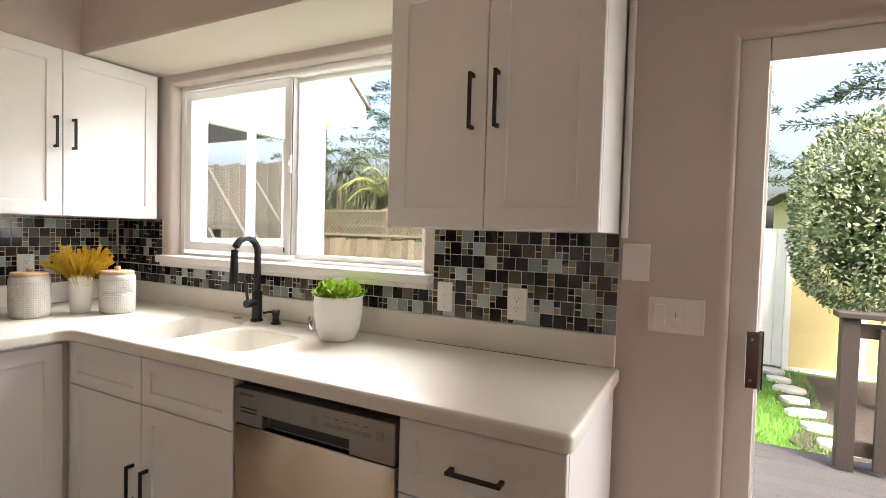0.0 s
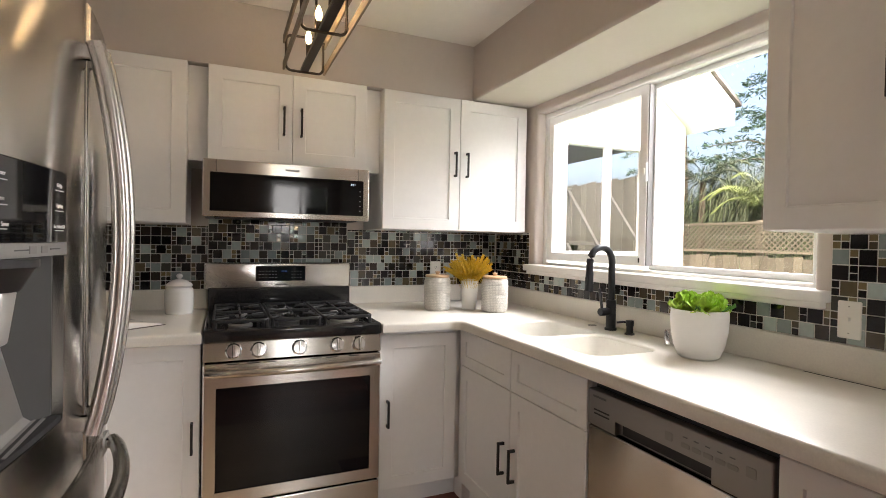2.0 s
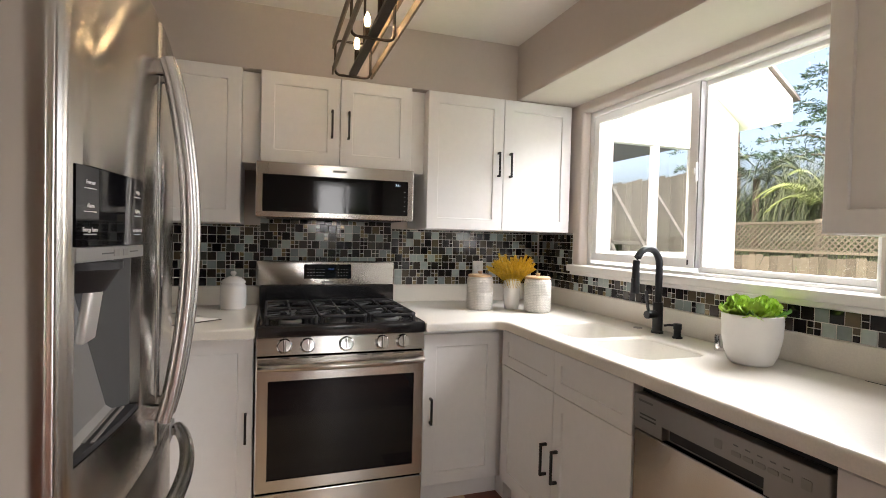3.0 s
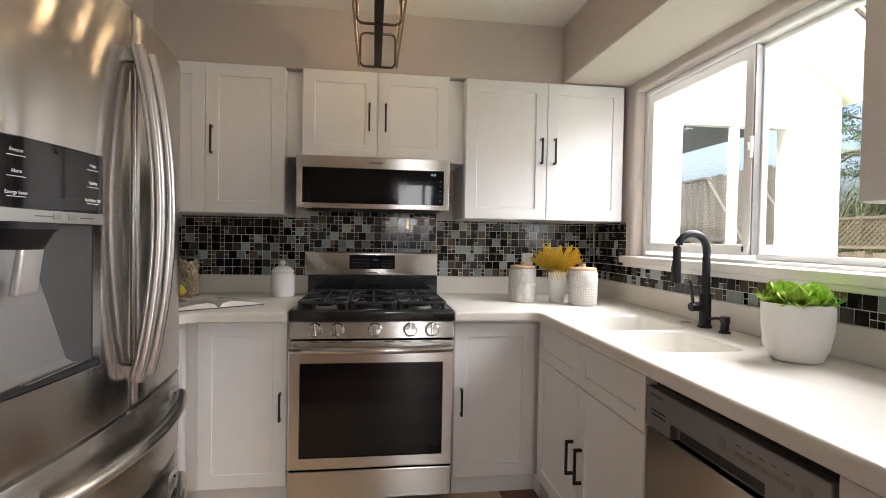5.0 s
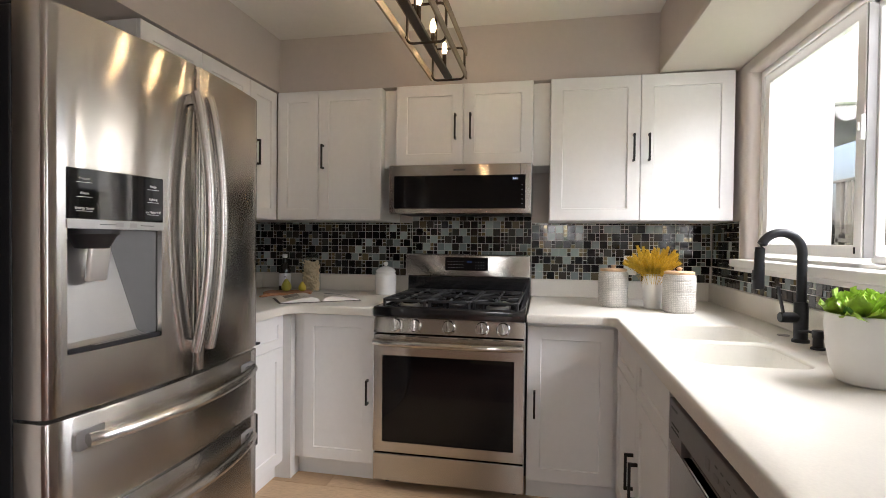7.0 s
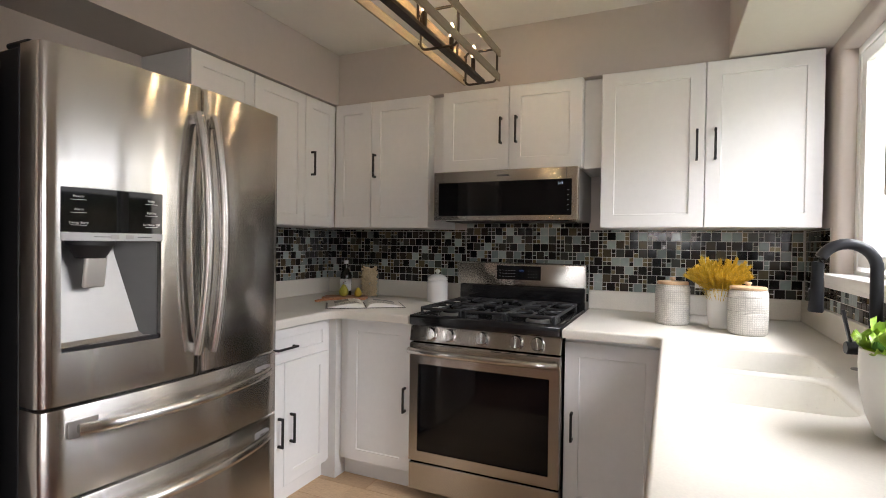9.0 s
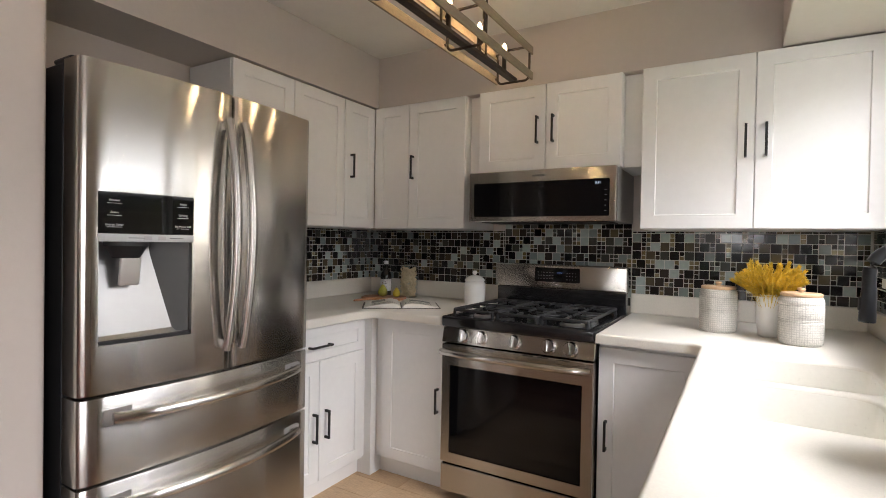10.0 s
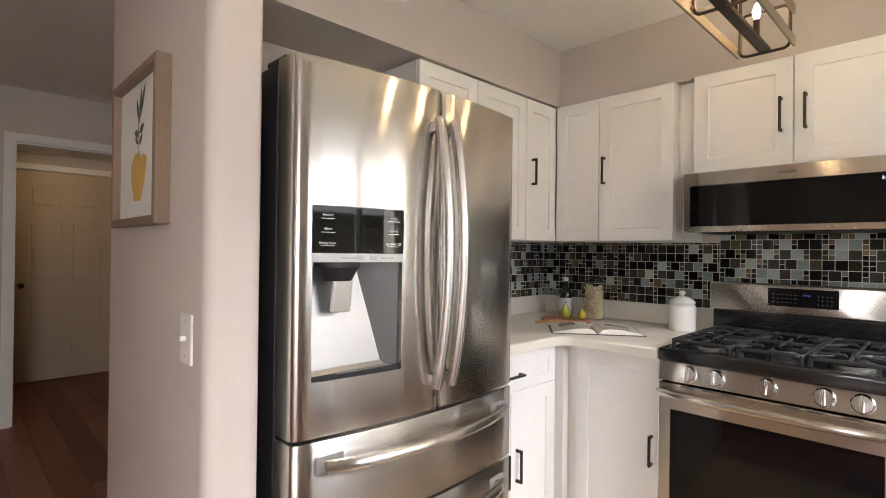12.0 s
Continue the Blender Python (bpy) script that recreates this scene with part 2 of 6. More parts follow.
# soffits
bm = prism([(XW, YL), (-0.20, YL), (-0.20, 0.663), (-2.163, 0.663), (-2.163, 2.815), (0.275, 2.815), (0.275, YW), (XW, YW)], SOFFIT, CEILING + 0.05)
bevel_where(bm, lambda c: abs(c.z - SOFFIT) < 1e-4 and (abs(c.y - 2.815) < 1e-4 or abs(c.x - 0.275) < 1e-4), 0.02, 4)
structure("soffit", bm, WALL, "beige painted soffit above the cabinets and window", "soffit", 40)
structure("ceiling", box(-4.2, EAST + 0.14, -4.6, YW + 0.15, CEILING, CEILING + 0.12), CEIL, "off-white textured ceiling", "ceiling")
# living room beyond
bm = cut(box(-3.2, EAST + 0.14, SOUTH - 0.12, SOUTH, -0.02, CEILING + 0.1), box(-0.9, 0.0, SOUTH - 0.4, SOUTH + 0.2, -0.1, 2.06))
structure("wall_south", bm, WALL, "beige living room wall with a doorway", "wall")
bm = cut(box(EAST, EAST + 0.14, SOUTH, YW, -0.02, CEILING + 0.1), box(EAST - 0.2, EAST + 0.4, 2.1, 3.08, -0.1, 2.2))
structure("wall_east", bm, WALL, "beige wall with a glass sliding door", "wall")
structure("wall_hall_west", box(-3.2, -3.06, -4.5, YL - 0.12, -0.02, CEILING + 0.1), WALL, "beige wall at the end of the living room", "wall")
structure("wall_hall_end", box(-3.2, 0.9, -4.1, -3.98, -0.02, CEILING + 0.1), WALL, "dim beige wall at the end of the hall", "wall")
structure("wall_hall_east", box(0.3, 0.42, -4.0, SOUTH - 0.12, -0.02, CEILING + 0.1), WALL, "beige wall of the hall", "wall")
structure("floor", box(-3.2, EAST + 0.14, -4.6, YW + 0.15, -0.06, -0.012), DARKPLASTIC, "wood plank floor", "floor")
structure("baseboard", box(0.05, EAST, SOUTH, SOUTH + 0.014, 0.0, 0.085, 0.004), TRIM, "white painted baseboard along the living room wall", "baseboard")

# ---- cabinets ----
def shaker(w, h, t=0.02, rail=0.062, rec=0.007):
    """Door slab with a recessed centre panel; front at y = 0, back at y = t, lower left corner at the origin."""
    bm = bmesh.new()
    c = 0.0025

    def ring(i, y):
        return [bm.verts.new((x, y, z)) for x, z in ((i, i), (w - i, i), (w - i, h - i), (i, h - i))]

    rings = [ring(0, t), ring(0, c), ring(c, 0), ring(rail, 0), ring(rail + 0.003, rec)]
    bm.faces.new(rings[0])
    for a, b in zip(rings, rings[1:]):
        for i in range(4):
            bm.faces.new((a[i], b[i], b[(i + 1) % 4], a[(i + 1) % 4]))
    bm.faces.new(rings[-1][::-1])
    bmesh.ops.recalc_face_normals(bm, faces=bm.faces[:])
    return bm


def pull(length=0.142, across=False):
    """Square bar pull standing on two posts; centre at the origin, in front of y = 0."""
    bm = bmesh.new()
    h, s = length / 2, 0.005
    box(-s, s, -0.033, -0.023, -h, h, 0.0012, 1, bm)
    for z in (-h + 0.006, h - 0.006):
        box(-s, s, -0.024, 0.0, z - 0.006, z + 0.006, 0.001, 1, bm)
    if across:
        bmesh.ops.rotate(bm, verts=bm.verts[:], cent=(0, 0, 0), matrix=Matrix.Rotation(radians(90), 3, "Y"))
    return bm


def front(cab, name, x0, x1, z0, z1, handle=None, across=False, length=0.142, rail=0.062):
    """A shaker door or drawer front on a cabinet, 2 mm gaps, with its pull at handle = (x, z)."""
    g = 0.0015
    d = part(name, shaker(x1 - x0 - 2 * g, z1 - z0 - 2 * g, rail=rail), CABINET, cab)
    d.location = (x0 + g, -0.02, z0 + g)
    if handle:
        p = part("handle", pull(length, across), BLACKMETAL, d, "black metal bar pull")
        p.location = (handle[0] - x0 - g, 0.0, handle[1] - z0 - g)
    return d


def carcass(cab, w, z0, z1, depth, toe=0.0, hollow=None):
    b = box(0, w, 0.0, depth, z0 + toe, z1, 0.001, 1)
    part("body", cut(b, hollow) if hollow else b, CABINET, cab)
    if toe:
        part("toe_kick", box(0, w, 0.045, 0.06, 0.0, toe - 0.001), CABINET, cab, "white toe kick board")


UPLO, UPHI = 1.366, 2.125
# on the range wall: face at x = -2.17
c = thing("wall_cabinet", pose(-2.15, 0.665, 0, 0, 0, 90), "white shaker wall cabinet with two doors, one black pull", "cabinet", "wall cabinets")
carcass(c, 0.65, UPLO, UPHI, 0.378)
front(c, "door", 0.0, 0.262, UPLO, UPHI)
front(c, "door", 0.262, 0.65, UPLO, UPHI, (0.295, 1.735))
c = thing("wall_cabinet", pose(-2.15, 1.402, 0, 0, 0, 90), "short white shaker cabinet with two doors above the microwave", "cabinet", "wall cabinets")
carcass(c, 0.77, 1.672, UPHI, 0.378)
front(c, "door", 0.0, 0.387, 1.675, UPHI, (0.345, 1.885))
front(c, "door", 0.387, 0.77, 1.675, UPHI, (0.430, 1.885))
c = thing("wall_cabinet", pose(-2.15, 2.264, 0, 0, 0, 90), "wide white shaker wall cabinet with two black pulls", "cabinet", "wall cabinets")
carcass(c, 0.908, UPLO, UPHI, 0.378)
front(c, "door", 0.0, 0.459, UPLO, UPHI, (0.425, 1.745))
front(c, "door", 0.459, 0.908, UPLO, UPHI, (0.5, 1.745))
for y0, y1 in ((1.3165, 1.4005), (2.1735, 2.2625)):
    f = thing("cabinet_filler", pose(-2.20, y0, 0, 0, 0, 90), "recessed white filler panel between wall cabinets", "filler panel", "filler panels")
    part("panel", box(0, y1 - y0, 0, 0.325, 1.672, UPHI), CABINET, f)
# on the fridge wall: face at y = 0.656
c = thing("wall_cabinet", pose(-1.095, 0.634, 0, 0, 0, 180), "white shaker wall cabinet beside the fridge, no pulls", "cabinet", "wall cabinets")
carcass(c, 0.765, UPLO, UPHI, 0.31)
front(c, "door", 0.0, 0.373, UPLO, UPHI)
front(c, "door", 0.373, 0.765, UPLO, UPHI)
c = thing("wall_cabinet", pose(-1.861, 0.634, 0, 0, 0, 180), "narrow white shaker corner cabinet with one black pull", "cabinet", "wall cabinets")
carcass(c, 0.285, UPLO, UPHI, 0.31)
front(c, "door", 0.0, 0.285, UPLO, UPHI, (0.052, 1.735))
# beside the window: face at y = 2.86
c = thing("wall_cabinet", pose(-0.432, 2.88, 0), "white shaker wall cabinet hanging beside the window", "cabinet", "wall cabinets")
carcass(c, 0.676, 1.352, UPHI, 0.318)
front(c, "door", 0.0, 0.342, 1.352, UPHI, (0.298, 1.73), length=0.165)
front(c, "door", 0.342, 0.676, 1.352, UPHI, (0.378, 1.73), length=0.165)

m = part("scribe_moulding", lathe([(0.011, 1.338), (0.011, 2.13)], 12, at=(0.2625, 3.188, 0)), CABINET)
tagged(m, "slim white moulding between cabinet and wall", "trim", kind="structure")
BASE = 0.8705
base = "white shaker base cabinet, {}"
# window run: face at y = 2.575
c = thing("base_cabinet", pose(-1.762, 2.595, 0), base.format("two doors under the sink"), "cabinet", "base cabinets")
carcass(c, 0.958, 0, BASE, 0.58, 0.10, box(0.03, 0.93, 0.04, 0.56, 0.2, 1.0))
for x0, x1, hx in ((0.0, 0.479, 0.437), (0.479, 0.958, 0.521)):
    front(c, "false_drawer", x0, x1, 0.69, BASE - 0.006, rail=0.05)
    front(c, "door", x0, x1, 0.105, 0.69, (hx, 0.395), length=0.138)
c = thing("base_cabinet", pose(-0.186, 2.595, 0), base.format("drawers at the counter end"), "cabinet", "base cabinets")
carcass(c, 0.436, 0, BASE, 0.58, 0.10)
front(c, "drawer", 0.0, 0.436, 0.665, BASE - 0.006, (0.222, 0.765), True, rail=0.05)
front(c, "drawer", 0.0, 0.436, 0.385, 0.665, (0.222, 0.525), True, rail=0.05)
front(c, "drawer", 0.0, 0.436, 0.105, 0.385, (0.222, 0.245), True, rail=0.05)
f = thing("cabinet_filler", pose(-1.86, 2.5945, 0), "white corner filler between base cabinets", "filler panel", "filler panels")
part("panel", box(0, 0.0975, 0, 0.5, 0.0, BASE), CABINET, f)
f = thing("cabinet_filler", pose(-1.86, 0.86, 0), "white inner corner filler between base cabinets", "filler panel", "filler panels")
part("panel", box(0, 0.097, 0, 0.094, 0.0, BASE), CABINET, f)
# range wall: face at x = -1.79
c = thing("base_cabinet", pose(-1.81, 2.166, 0, 0, 0, 90), base.format("one door beside the range"), "cabinet", "base cabinets")
carcass(c, 0.428, 0, BASE, 0.70, 0.10)
front(c, "door", 0.0, 0.40, 0.105, BASE - 0.02, (0.037, 0.478), length=0.128)
c = thing("base_cabinet", pose(-1.81, 0.955, 0, 0, 0, 90), base.format("one door, corner beside the range"), "cabinet", "base cabinets")
carcass(c, 0.442, 0, BASE, 0.70, 0.10)
front(c, "door", 0.05, 0.442, 0.105, BASE - 0.006, (0.412, 0.478), length=0.128)
# fridge wall: face at y = 0.93
c = thing("base_cabinet", pose(-1.062, 0.91, 0, 0, 0, 180), base.format("drawer above two doors"), "cabinet", "base cabinets")
carcass(c, 0.70, 0, BASE, 0.585, 0.10)
front(c, "drawer", 0.0, 0.665, 0.70, BASE - 0.006, (0.325, 0.772), True, rail=0.045)
front(c, "door", 0.0, 0.333, 0.105, 0.70, (0.292, 0.38))
front(c, "door", 0.333, 0.665, 0.105, 0.70, (0.374, 0.38))

# ---- countertops ----
TOP = 0.914


def slab(outline, z0, z1, lip=0.012):
    bm = prism(outline, z0, z1)
    es = [e for e in bm.edges if all(abs(v.co.z - z1) < 1e-5 for v in e.verts)]
    bmesh.ops.bevel(bm, geom=es, offset=lip, segments=4, affect="EDGES", profile=0.5, clamp_overlap=True)
    return bm


def arc(cx, cy, r, a0, a1, n=8):
    return [(cx + r * math.cos(radians(a0 + (a1 - a0) * i / n)), cy + r * math.sin(radians(a0 + (a1 - a0) * i / n))) for i in range(n + 1)]


YF, XF = 2.558, -1.745      # front edges of the window run and of the range wall run
outline = [(XW, 2.163), (XF, 2.163), *arc(XF + 0.06, YF - 0.06, 0.06, 180, 90, 6), *arc(0.262 - 0.02, YF + 0.02, 0.02, 270, 360, 4), (0.262, YW), (XW, YW)]
bm = slab(outline, TOP - 0.042, TOP)
bm = cut(bm, prism(rounded(-1.62, -1.265, 2.67, 3.03, 0.06, 6), TOP - 0.19, TOP + 0.1), prism(rounded(-1.225, -0.885, 2.67, 2.98, 0.06, 6), TOP - 0.17, TOP + 0.1))
bevel_where(bm, lambda c: abs(c.z - TOP) < 1e-4 and -1.65 < c.x < -0.85 and 2.64 < c.y < 3.06, 0.01, 3)
counter = part("countertop", bm, SOLID, None, "", 40)
tagged(counter, "cream solid-surface countertop with an integrated double sink", "countertop")
YLF = 0.962
outline = [(XW, YL), (-1.052, YL), (-1.052, YLF), *arc(XF + 0.09, YLF + 0.09, 0.09, 270, 180, 6), (XF, 1.401), (XW, 1.401)]
counter2 = part("countertop", slab(outline, TOP - 0.042, TOP), SOLID, None, "", 40)
tagged(counter2, "cream solid-surface corner countertop beside the fridge", "countertop")


def bowl(name, x0, x1, y0, y1, depth):
    """Rounded basin: rings of a rounded rectangle going down the inside and up the outside."""
    bm = bmesh.new()
    steps = [(-0.006, 0.0095), (0.0, 0.0095), (0.006, 0.05), (0.012, depth - 0.04), (0.018, depth - 0.018), (0.032, depth - 0.005), (0.06, depth)]
    steps = [(-0.006, depth - 0.04)] + steps
    rings = []
    for inset, down in steps:
        r = max(0.02, 0.06 - inset * 0.5)
        rings.append([bm.verts.new((x, y, TOP - down)) for x, y in rounded(x0 + inset, x1 - inset, y0 + inset, y1 - inset, r, 6)])
    for a, b in zip(rings, rings[1:]):
        for i in range(len(a)):
            bm.faces.new((a[i], a[(i + 1) % len(a)], b[(i + 1) % len(a)], b[i]))
    bm.faces.new(rings[-1])
    bmesh.ops.recalc_face_normals(bm, faces=bm.faces[:])
    o = part(name, bm, SINKWHITE, counter, "white sink bowl", 50)
    d = part("drain", lathe([(0.0, 0.0), (0.042, 0.0), (0.045, 0.004), (0.03, 0.006), (0.026, 0.002), (0.001, 0.001)], 24, False), CHROME, o, "steel drain ring")
    d.location = ((x0 + x1) / 2, (y0 + y1) / 2, TOP - depth)
    return o


bowl("sink_bowl", -1.62, -1.265, 2.67, 3.03, 0.18)
bowl("sink_bowl", -1.225, -0.885, 2.67, 2.98, 0.16)
# upstands of the counter
SPL = 1.020
part("upstand", box(XW + 0.0, 0.248, YW - 0.02, YW - 0.0005, TOP + 0.0005, SPL, 0.004), SOLID, counter)
part("upstand", box(XW + 0.0005, XW + 0.02, 2.163, YW - 0.021, TOP + 0.0005, SPL, 0.004), SOLID, counter)
part("upstand", box(XW + 0.0005, XW + 0.02, YL + 0.021, 1.401, TOP + 0.0005, SPL, 0.004), SOLID, counter2)
part("upstand", box(XW + 0.0, -1.052, YL + 0.0005, YL + 0.02, TOP + 0.0005, SPL, 0.004), SOLID, counter2)
part("joint_gap", box(-0.50, 0.16, YW - 0.0215, YW - 0.0198, TOP - 0.001, TOP + 0.0016), DARKMARKS, counter, "dark open joint behind the counter")

# ---- appliances ----
LED = material("blue_display", (0.01, 0.02, 0.05), 0.3, emit=(0.12, 0.32, 1.0), strength=0.055)
WHITELED = material("white_display", (0.05, 0.05, 0.05), 0.3, emit=(0.7, 0.85, 1.0), strength=0.35)
LOGO = material("logo_grey", (0.22, 0.21, 0.20), 0.35, 0.8)


def panel(outline, y0, y1, bevel=0.0, seg=2):
    """Flat piece in the xz plane with its front edges eased."""
    bm = prism(outline, y0, y1, axis="y")
    if bevel:
        es = [e for e in bm.edges if all(abs(v.co.y - y0) < 1e-5 for v in e.verts)]
        bmesh.ops.bevel(bm, geom=es, offset=bevel, segments=seg, affect="EDGES", profile=0.5, clamp_overlap=True)
    return bm


# range: front faces +x
W = 0.753
rg = thing("gas_range", pose(-1.76, 1.405, 0, 0, 0, 90), "stainless steel gas range with black cooktop and oven door", "range")
part("body", box(0.004, W - 0.004, 0.035, 0.70, 0.03, 0.868, 0.003), DARKPLASTIC, rg, "dark sides of the range")
for fx in (0.05, W - 0.05):
    part("foot", lathe([(0.016, 0.0), (0.016, 0.034)], 12, at=(fx, 0.10, 0)), DARKPLASTIC, rg)
dr = part("drawer", panel(rounded(0.0, W, 0.045, 0.183, 0.006), 0.0, 0.04, 0.005), STEEL, rg, "brushed steel storage drawer")
door = part("oven_door", cut(panel(rounded(0.0, W, 0.193, 0.783, 0.008), -0.008, 0.04, 0.006), box(0.05, W - 0.05, -0.05, 0.004, 0.246, 0.68)), STEEL, rg, "brushed steel oven door")
part("oven_window", panel(rounded(0.051, W - 0.051, 0.247, 0.679, 0.006), -0.004, 0.003, 0.0015), BLACKGLASS, door, "black glass oven window")
part("inner_window", panel(rounded(0.15, W - 0.15, 0.31, 0.61, 0.01), -0.0046, -0.003, 0.0), material("oven_inner", (0.008, 0.0075, 0.0075), 0.06, ior=1.38), door, "dark inner oven window")
n = 16
arcpts = [(0.012 + (W - 0.024) * i / n, -0.034 - 0.030 * math.sin(math.pi * i / n) ** 0.6, 0.748) for i in range(n + 1)]
hb = part("oven_handle", tube(arcpts, 0.0165, 16, flat=0.95), STEEL, door, "curved steel bar handle", 50)
for hx in (0.03, W - 0.03):
    part("handle_post", box(hx - 0.012, hx + 0.012, -0.052, -0.004, 0.738, 0.758, 0.004), STEEL, hb)
for sx in (0.09, 0.17, 0.235, 0.43, 0.50, 0.60):
    part("vent_slot", box(sx, sx + 0.05, -0.0095, -0.006, 0.7755, 0.7795), DARKPLASTIC, door)
bm = prism([(0.0, 0.790), (-0.006, 0.790), (0.012, 0.868), (0.06, 0.868), (0.06, 0.790)], 0.0, W, axis="x")
part("control_panel", bevel_where(bm, lambda c: c.y < 0.02, 0.003, 2), STEEL, rg, "sloped steel control panel")
for kx in (0.117, 0.215, 0.384, 0.548, 0.648):
    k = part("knob", lathe([(0.033, 0.0), (0.033, 0.004), (0.029, 0.006), (0.0285, 0.022), (0.026, 0.026), (0.0, 0.0265)], 32, False), CHROME, rg, "round steel burner knob", 35)
    k.matrix_basis = pose(kx, 0.0025, 0.829, 77, 0, 0)
    part("grip", box(-0.0055, 0.0055, -0.027, 0.027, 0.020, 0.038, 0.002), CHROME, k)
    part("pointer", box(-0.0008, 0.0008, 0.006, 0.025, 0.0382, 0.0386), MARKS, k)
for mx in (0.165, 0.30, 0.47, 0.60):
    part("dial_mark", box(mx - 0.012, mx + 0.012, 0.0035, 0.0055, 0.805, 0.8075), DARKMARKS, rg)
# cooktop: a black tray with raised rim
bm = cut(box(0.0, W, -0.012, 0.66, 0.869, 0.921, 0.008, 3), box(0.03, W - 0.03, 0.03, 0.62, 0.905, 0.95, 0.012, 2))
part("cooktop", bm, ENAMEL, rg, "glossy black enamel cooktop", 40)
part("back_riser", box(0.0, W, 0.655, 0.70, 0.869, 1.03, 0.004), ENAMEL, rg, "black riser behind the burners")
bp = part("back_panel", panel(rounded(-0.022, W + 0.004, 1.026, 1.168, 0.012), 0.662, 0.72, 0.010, 3), STEEL, rg, "brushed steel back panel", 40)
cl = part("clock_panel", panel(rounded(0.235, 0.50, 1.068, 1.150, 0.003), 0.6595, 0.664), BLACKGLASS, bp, "black glass clock panel")
words("clock_digits", "09:42", 0.0135, pose(0.385, 0.659, 1.122, 90, 0, 0), LED, cl)
for r in range(3):
    for q in range(6):
        part("key_mark", box(0.252 + q * 0.017, 0.262 + q * 0.017, 0.6588, 0.6594, 1.085 + r * 0.018, 1.0868 + r * 0.018), DIMMARKS, cl)
    for q in range(4):
        part("key_mark", box(0.425 + q * 0.016, 0.429 + q * 0.016, 0.6588, 0.6594, 1.083 + r * 0.018, 1.0866 + r * 0.018), DIMMARKS, cl)
part("logo_mark", box(0.335, 0.40, 0.6606, 0.6615, 1.045, 1.0515), LOGO, bp)
# burners
for bx, by, r in ((0.147, 0.165, 0.052), (0.147, 0.475, 0.042), (0.376, 0.32, 0.050), (0.606, 0.165, 0.058), (0.606, 0.475, 0.042)):
    bu = part("burner", lathe([(r, 0.0), (r, 0.010), (r * 0.86, 0.016), (0.0, 0.016)], 28, False, at=(bx, by, 0.906)), SATIN, rg, "round satin gas burner", 35)
    part("burner_cap", lathe([(r * 0.78, 0.0), (r * 0.80, 0.006), (r * 0.70, 0.011), (0.0, 0.012)], 28, False, at=(bx, by, 0.9225)), ENAMEL, bu, "black burner cap", 35)


def grate(gx0, gx1, centres):
    """Cast iron frame on feet with fingers that reach in towards each burner."""
    g = bmesh.new()
    y0, y1, zt, w = 0.032, 0.612, 0.956, 0.011
    cx = (gx0 + gx1) / 2
    for y in (y0, y1 - w):
        box(gx0 + 0.02, gx1 - 0.02, y, y + w, zt - 0.014, zt, 0.003, 1, g)
    for x in (gx0, gx1 - w):
        box(x, x + w, y0 + 0.02, y1 - 0.02, zt - 0.014, zt, 0.003, 1, g)
    for sx, x in ((1, gx0), (-1, gx1)):
        for sy, y in ((1, y0), (-1, y1)):
            tube([(x + sx * w / 2, y + sy * 0.024, zt - 0.007), (x + sx * 0.024, y + sy * w / 2, zt - 0.007)], 0.0075, 6, g)
            tube([(x + sx * 0.010, y + sy * 0.012, 0.9052), (x + sx * 0.012, y + sy * 0.014, zt - 0.004)], 0.0085, 6, g)
    box(gx0, gx1, 0.316, 0.327, zt - 0.014, zt, 0.003, 1, g)
    for by, reach in centres:
        for sx, x in ((1, gx0), (-1, gx1)):
            tube([(x + sx * 0.004, by, zt - 0.006), (cx - sx * reach, by, zt - 0.003), (cx - sx * (reach - 0.008), by, zt - 0.010)], [0.006, 0.0055, 0.004], 6, g)
            for sy in (1, -1):
                tube([(x + sx * 0.004, by + sy * 0.085, zt - 0.006), (cx - sx * (reach + 0.022), by + sy * 0.045, zt - 0.003)], [0.006, 0.004], 6, g)
        for sy in (1, -1):
            tube([(cx, by + sy * 0.135, zt - 0.006), (cx, by + sy * reach, zt - 0.003), (cx, by + sy * (reach - 0.008), zt - 0.010)], [0.006, 0.0055, 0.004], 6, g)
    return part("grate", g, IRON, rg, "black cast iron grate")


grate(0.032, 0.262, ((0.168, 0.026), (0.470, 0.026)))
grate(0.266, 0.487, ((0.168, 0.05), (0.470, 0.05)))
grate(0.491, 0.721, ((0.168, 0.026), (0.470, 0.026)))

# microwave
W = 0.783
mw = thing("microwave", pose(-2.055, 1.386, 1.40, 0, 0, 90), "low stainless steel microwave with black glass under the cabinet", "microwave")
part("body", box(0.004, W - 0.004, 0.03, 0.468, 0.004, 0.266, 0.002), GREYPLASTIC, mw, "grey steel case")
fr = part("door_frame", cut(panel(rounded(0.0, W, 0.0, 0.267, 0.006), 0.0, 0.032, 0.004), box(0.03, W - 0.03, -0.05, 0.004, 0.026, 0.207)), STEEL, mw, "brushed steel front")
part("glass_front", panel(rounded(0.031, W - 0.031, 0.027, 0.206, 0.004), -0.002, 0.003, 0.001), BLACKGLASS, fr, "black glass door")
part("inner_window", box(0.16, 0.56, -0.0028, -0.0015, 0.055, 0.185), material("mw_inner", (0.008, 0.0075, 0.0075), 0.05, ior=1.38), fr)
words("clock_digits", "3:11", 0.016, pose(W - 0.085, -0.0026, 0.185, 90, 0, 0), WHITELED, fr)
for sx in (0.058, W - 0.058):
    part("seam", box(sx - 0.0008, sx + 0.0008, -0.0006, 0.002, 0.207, 0.264), DARKMARKS, fr)
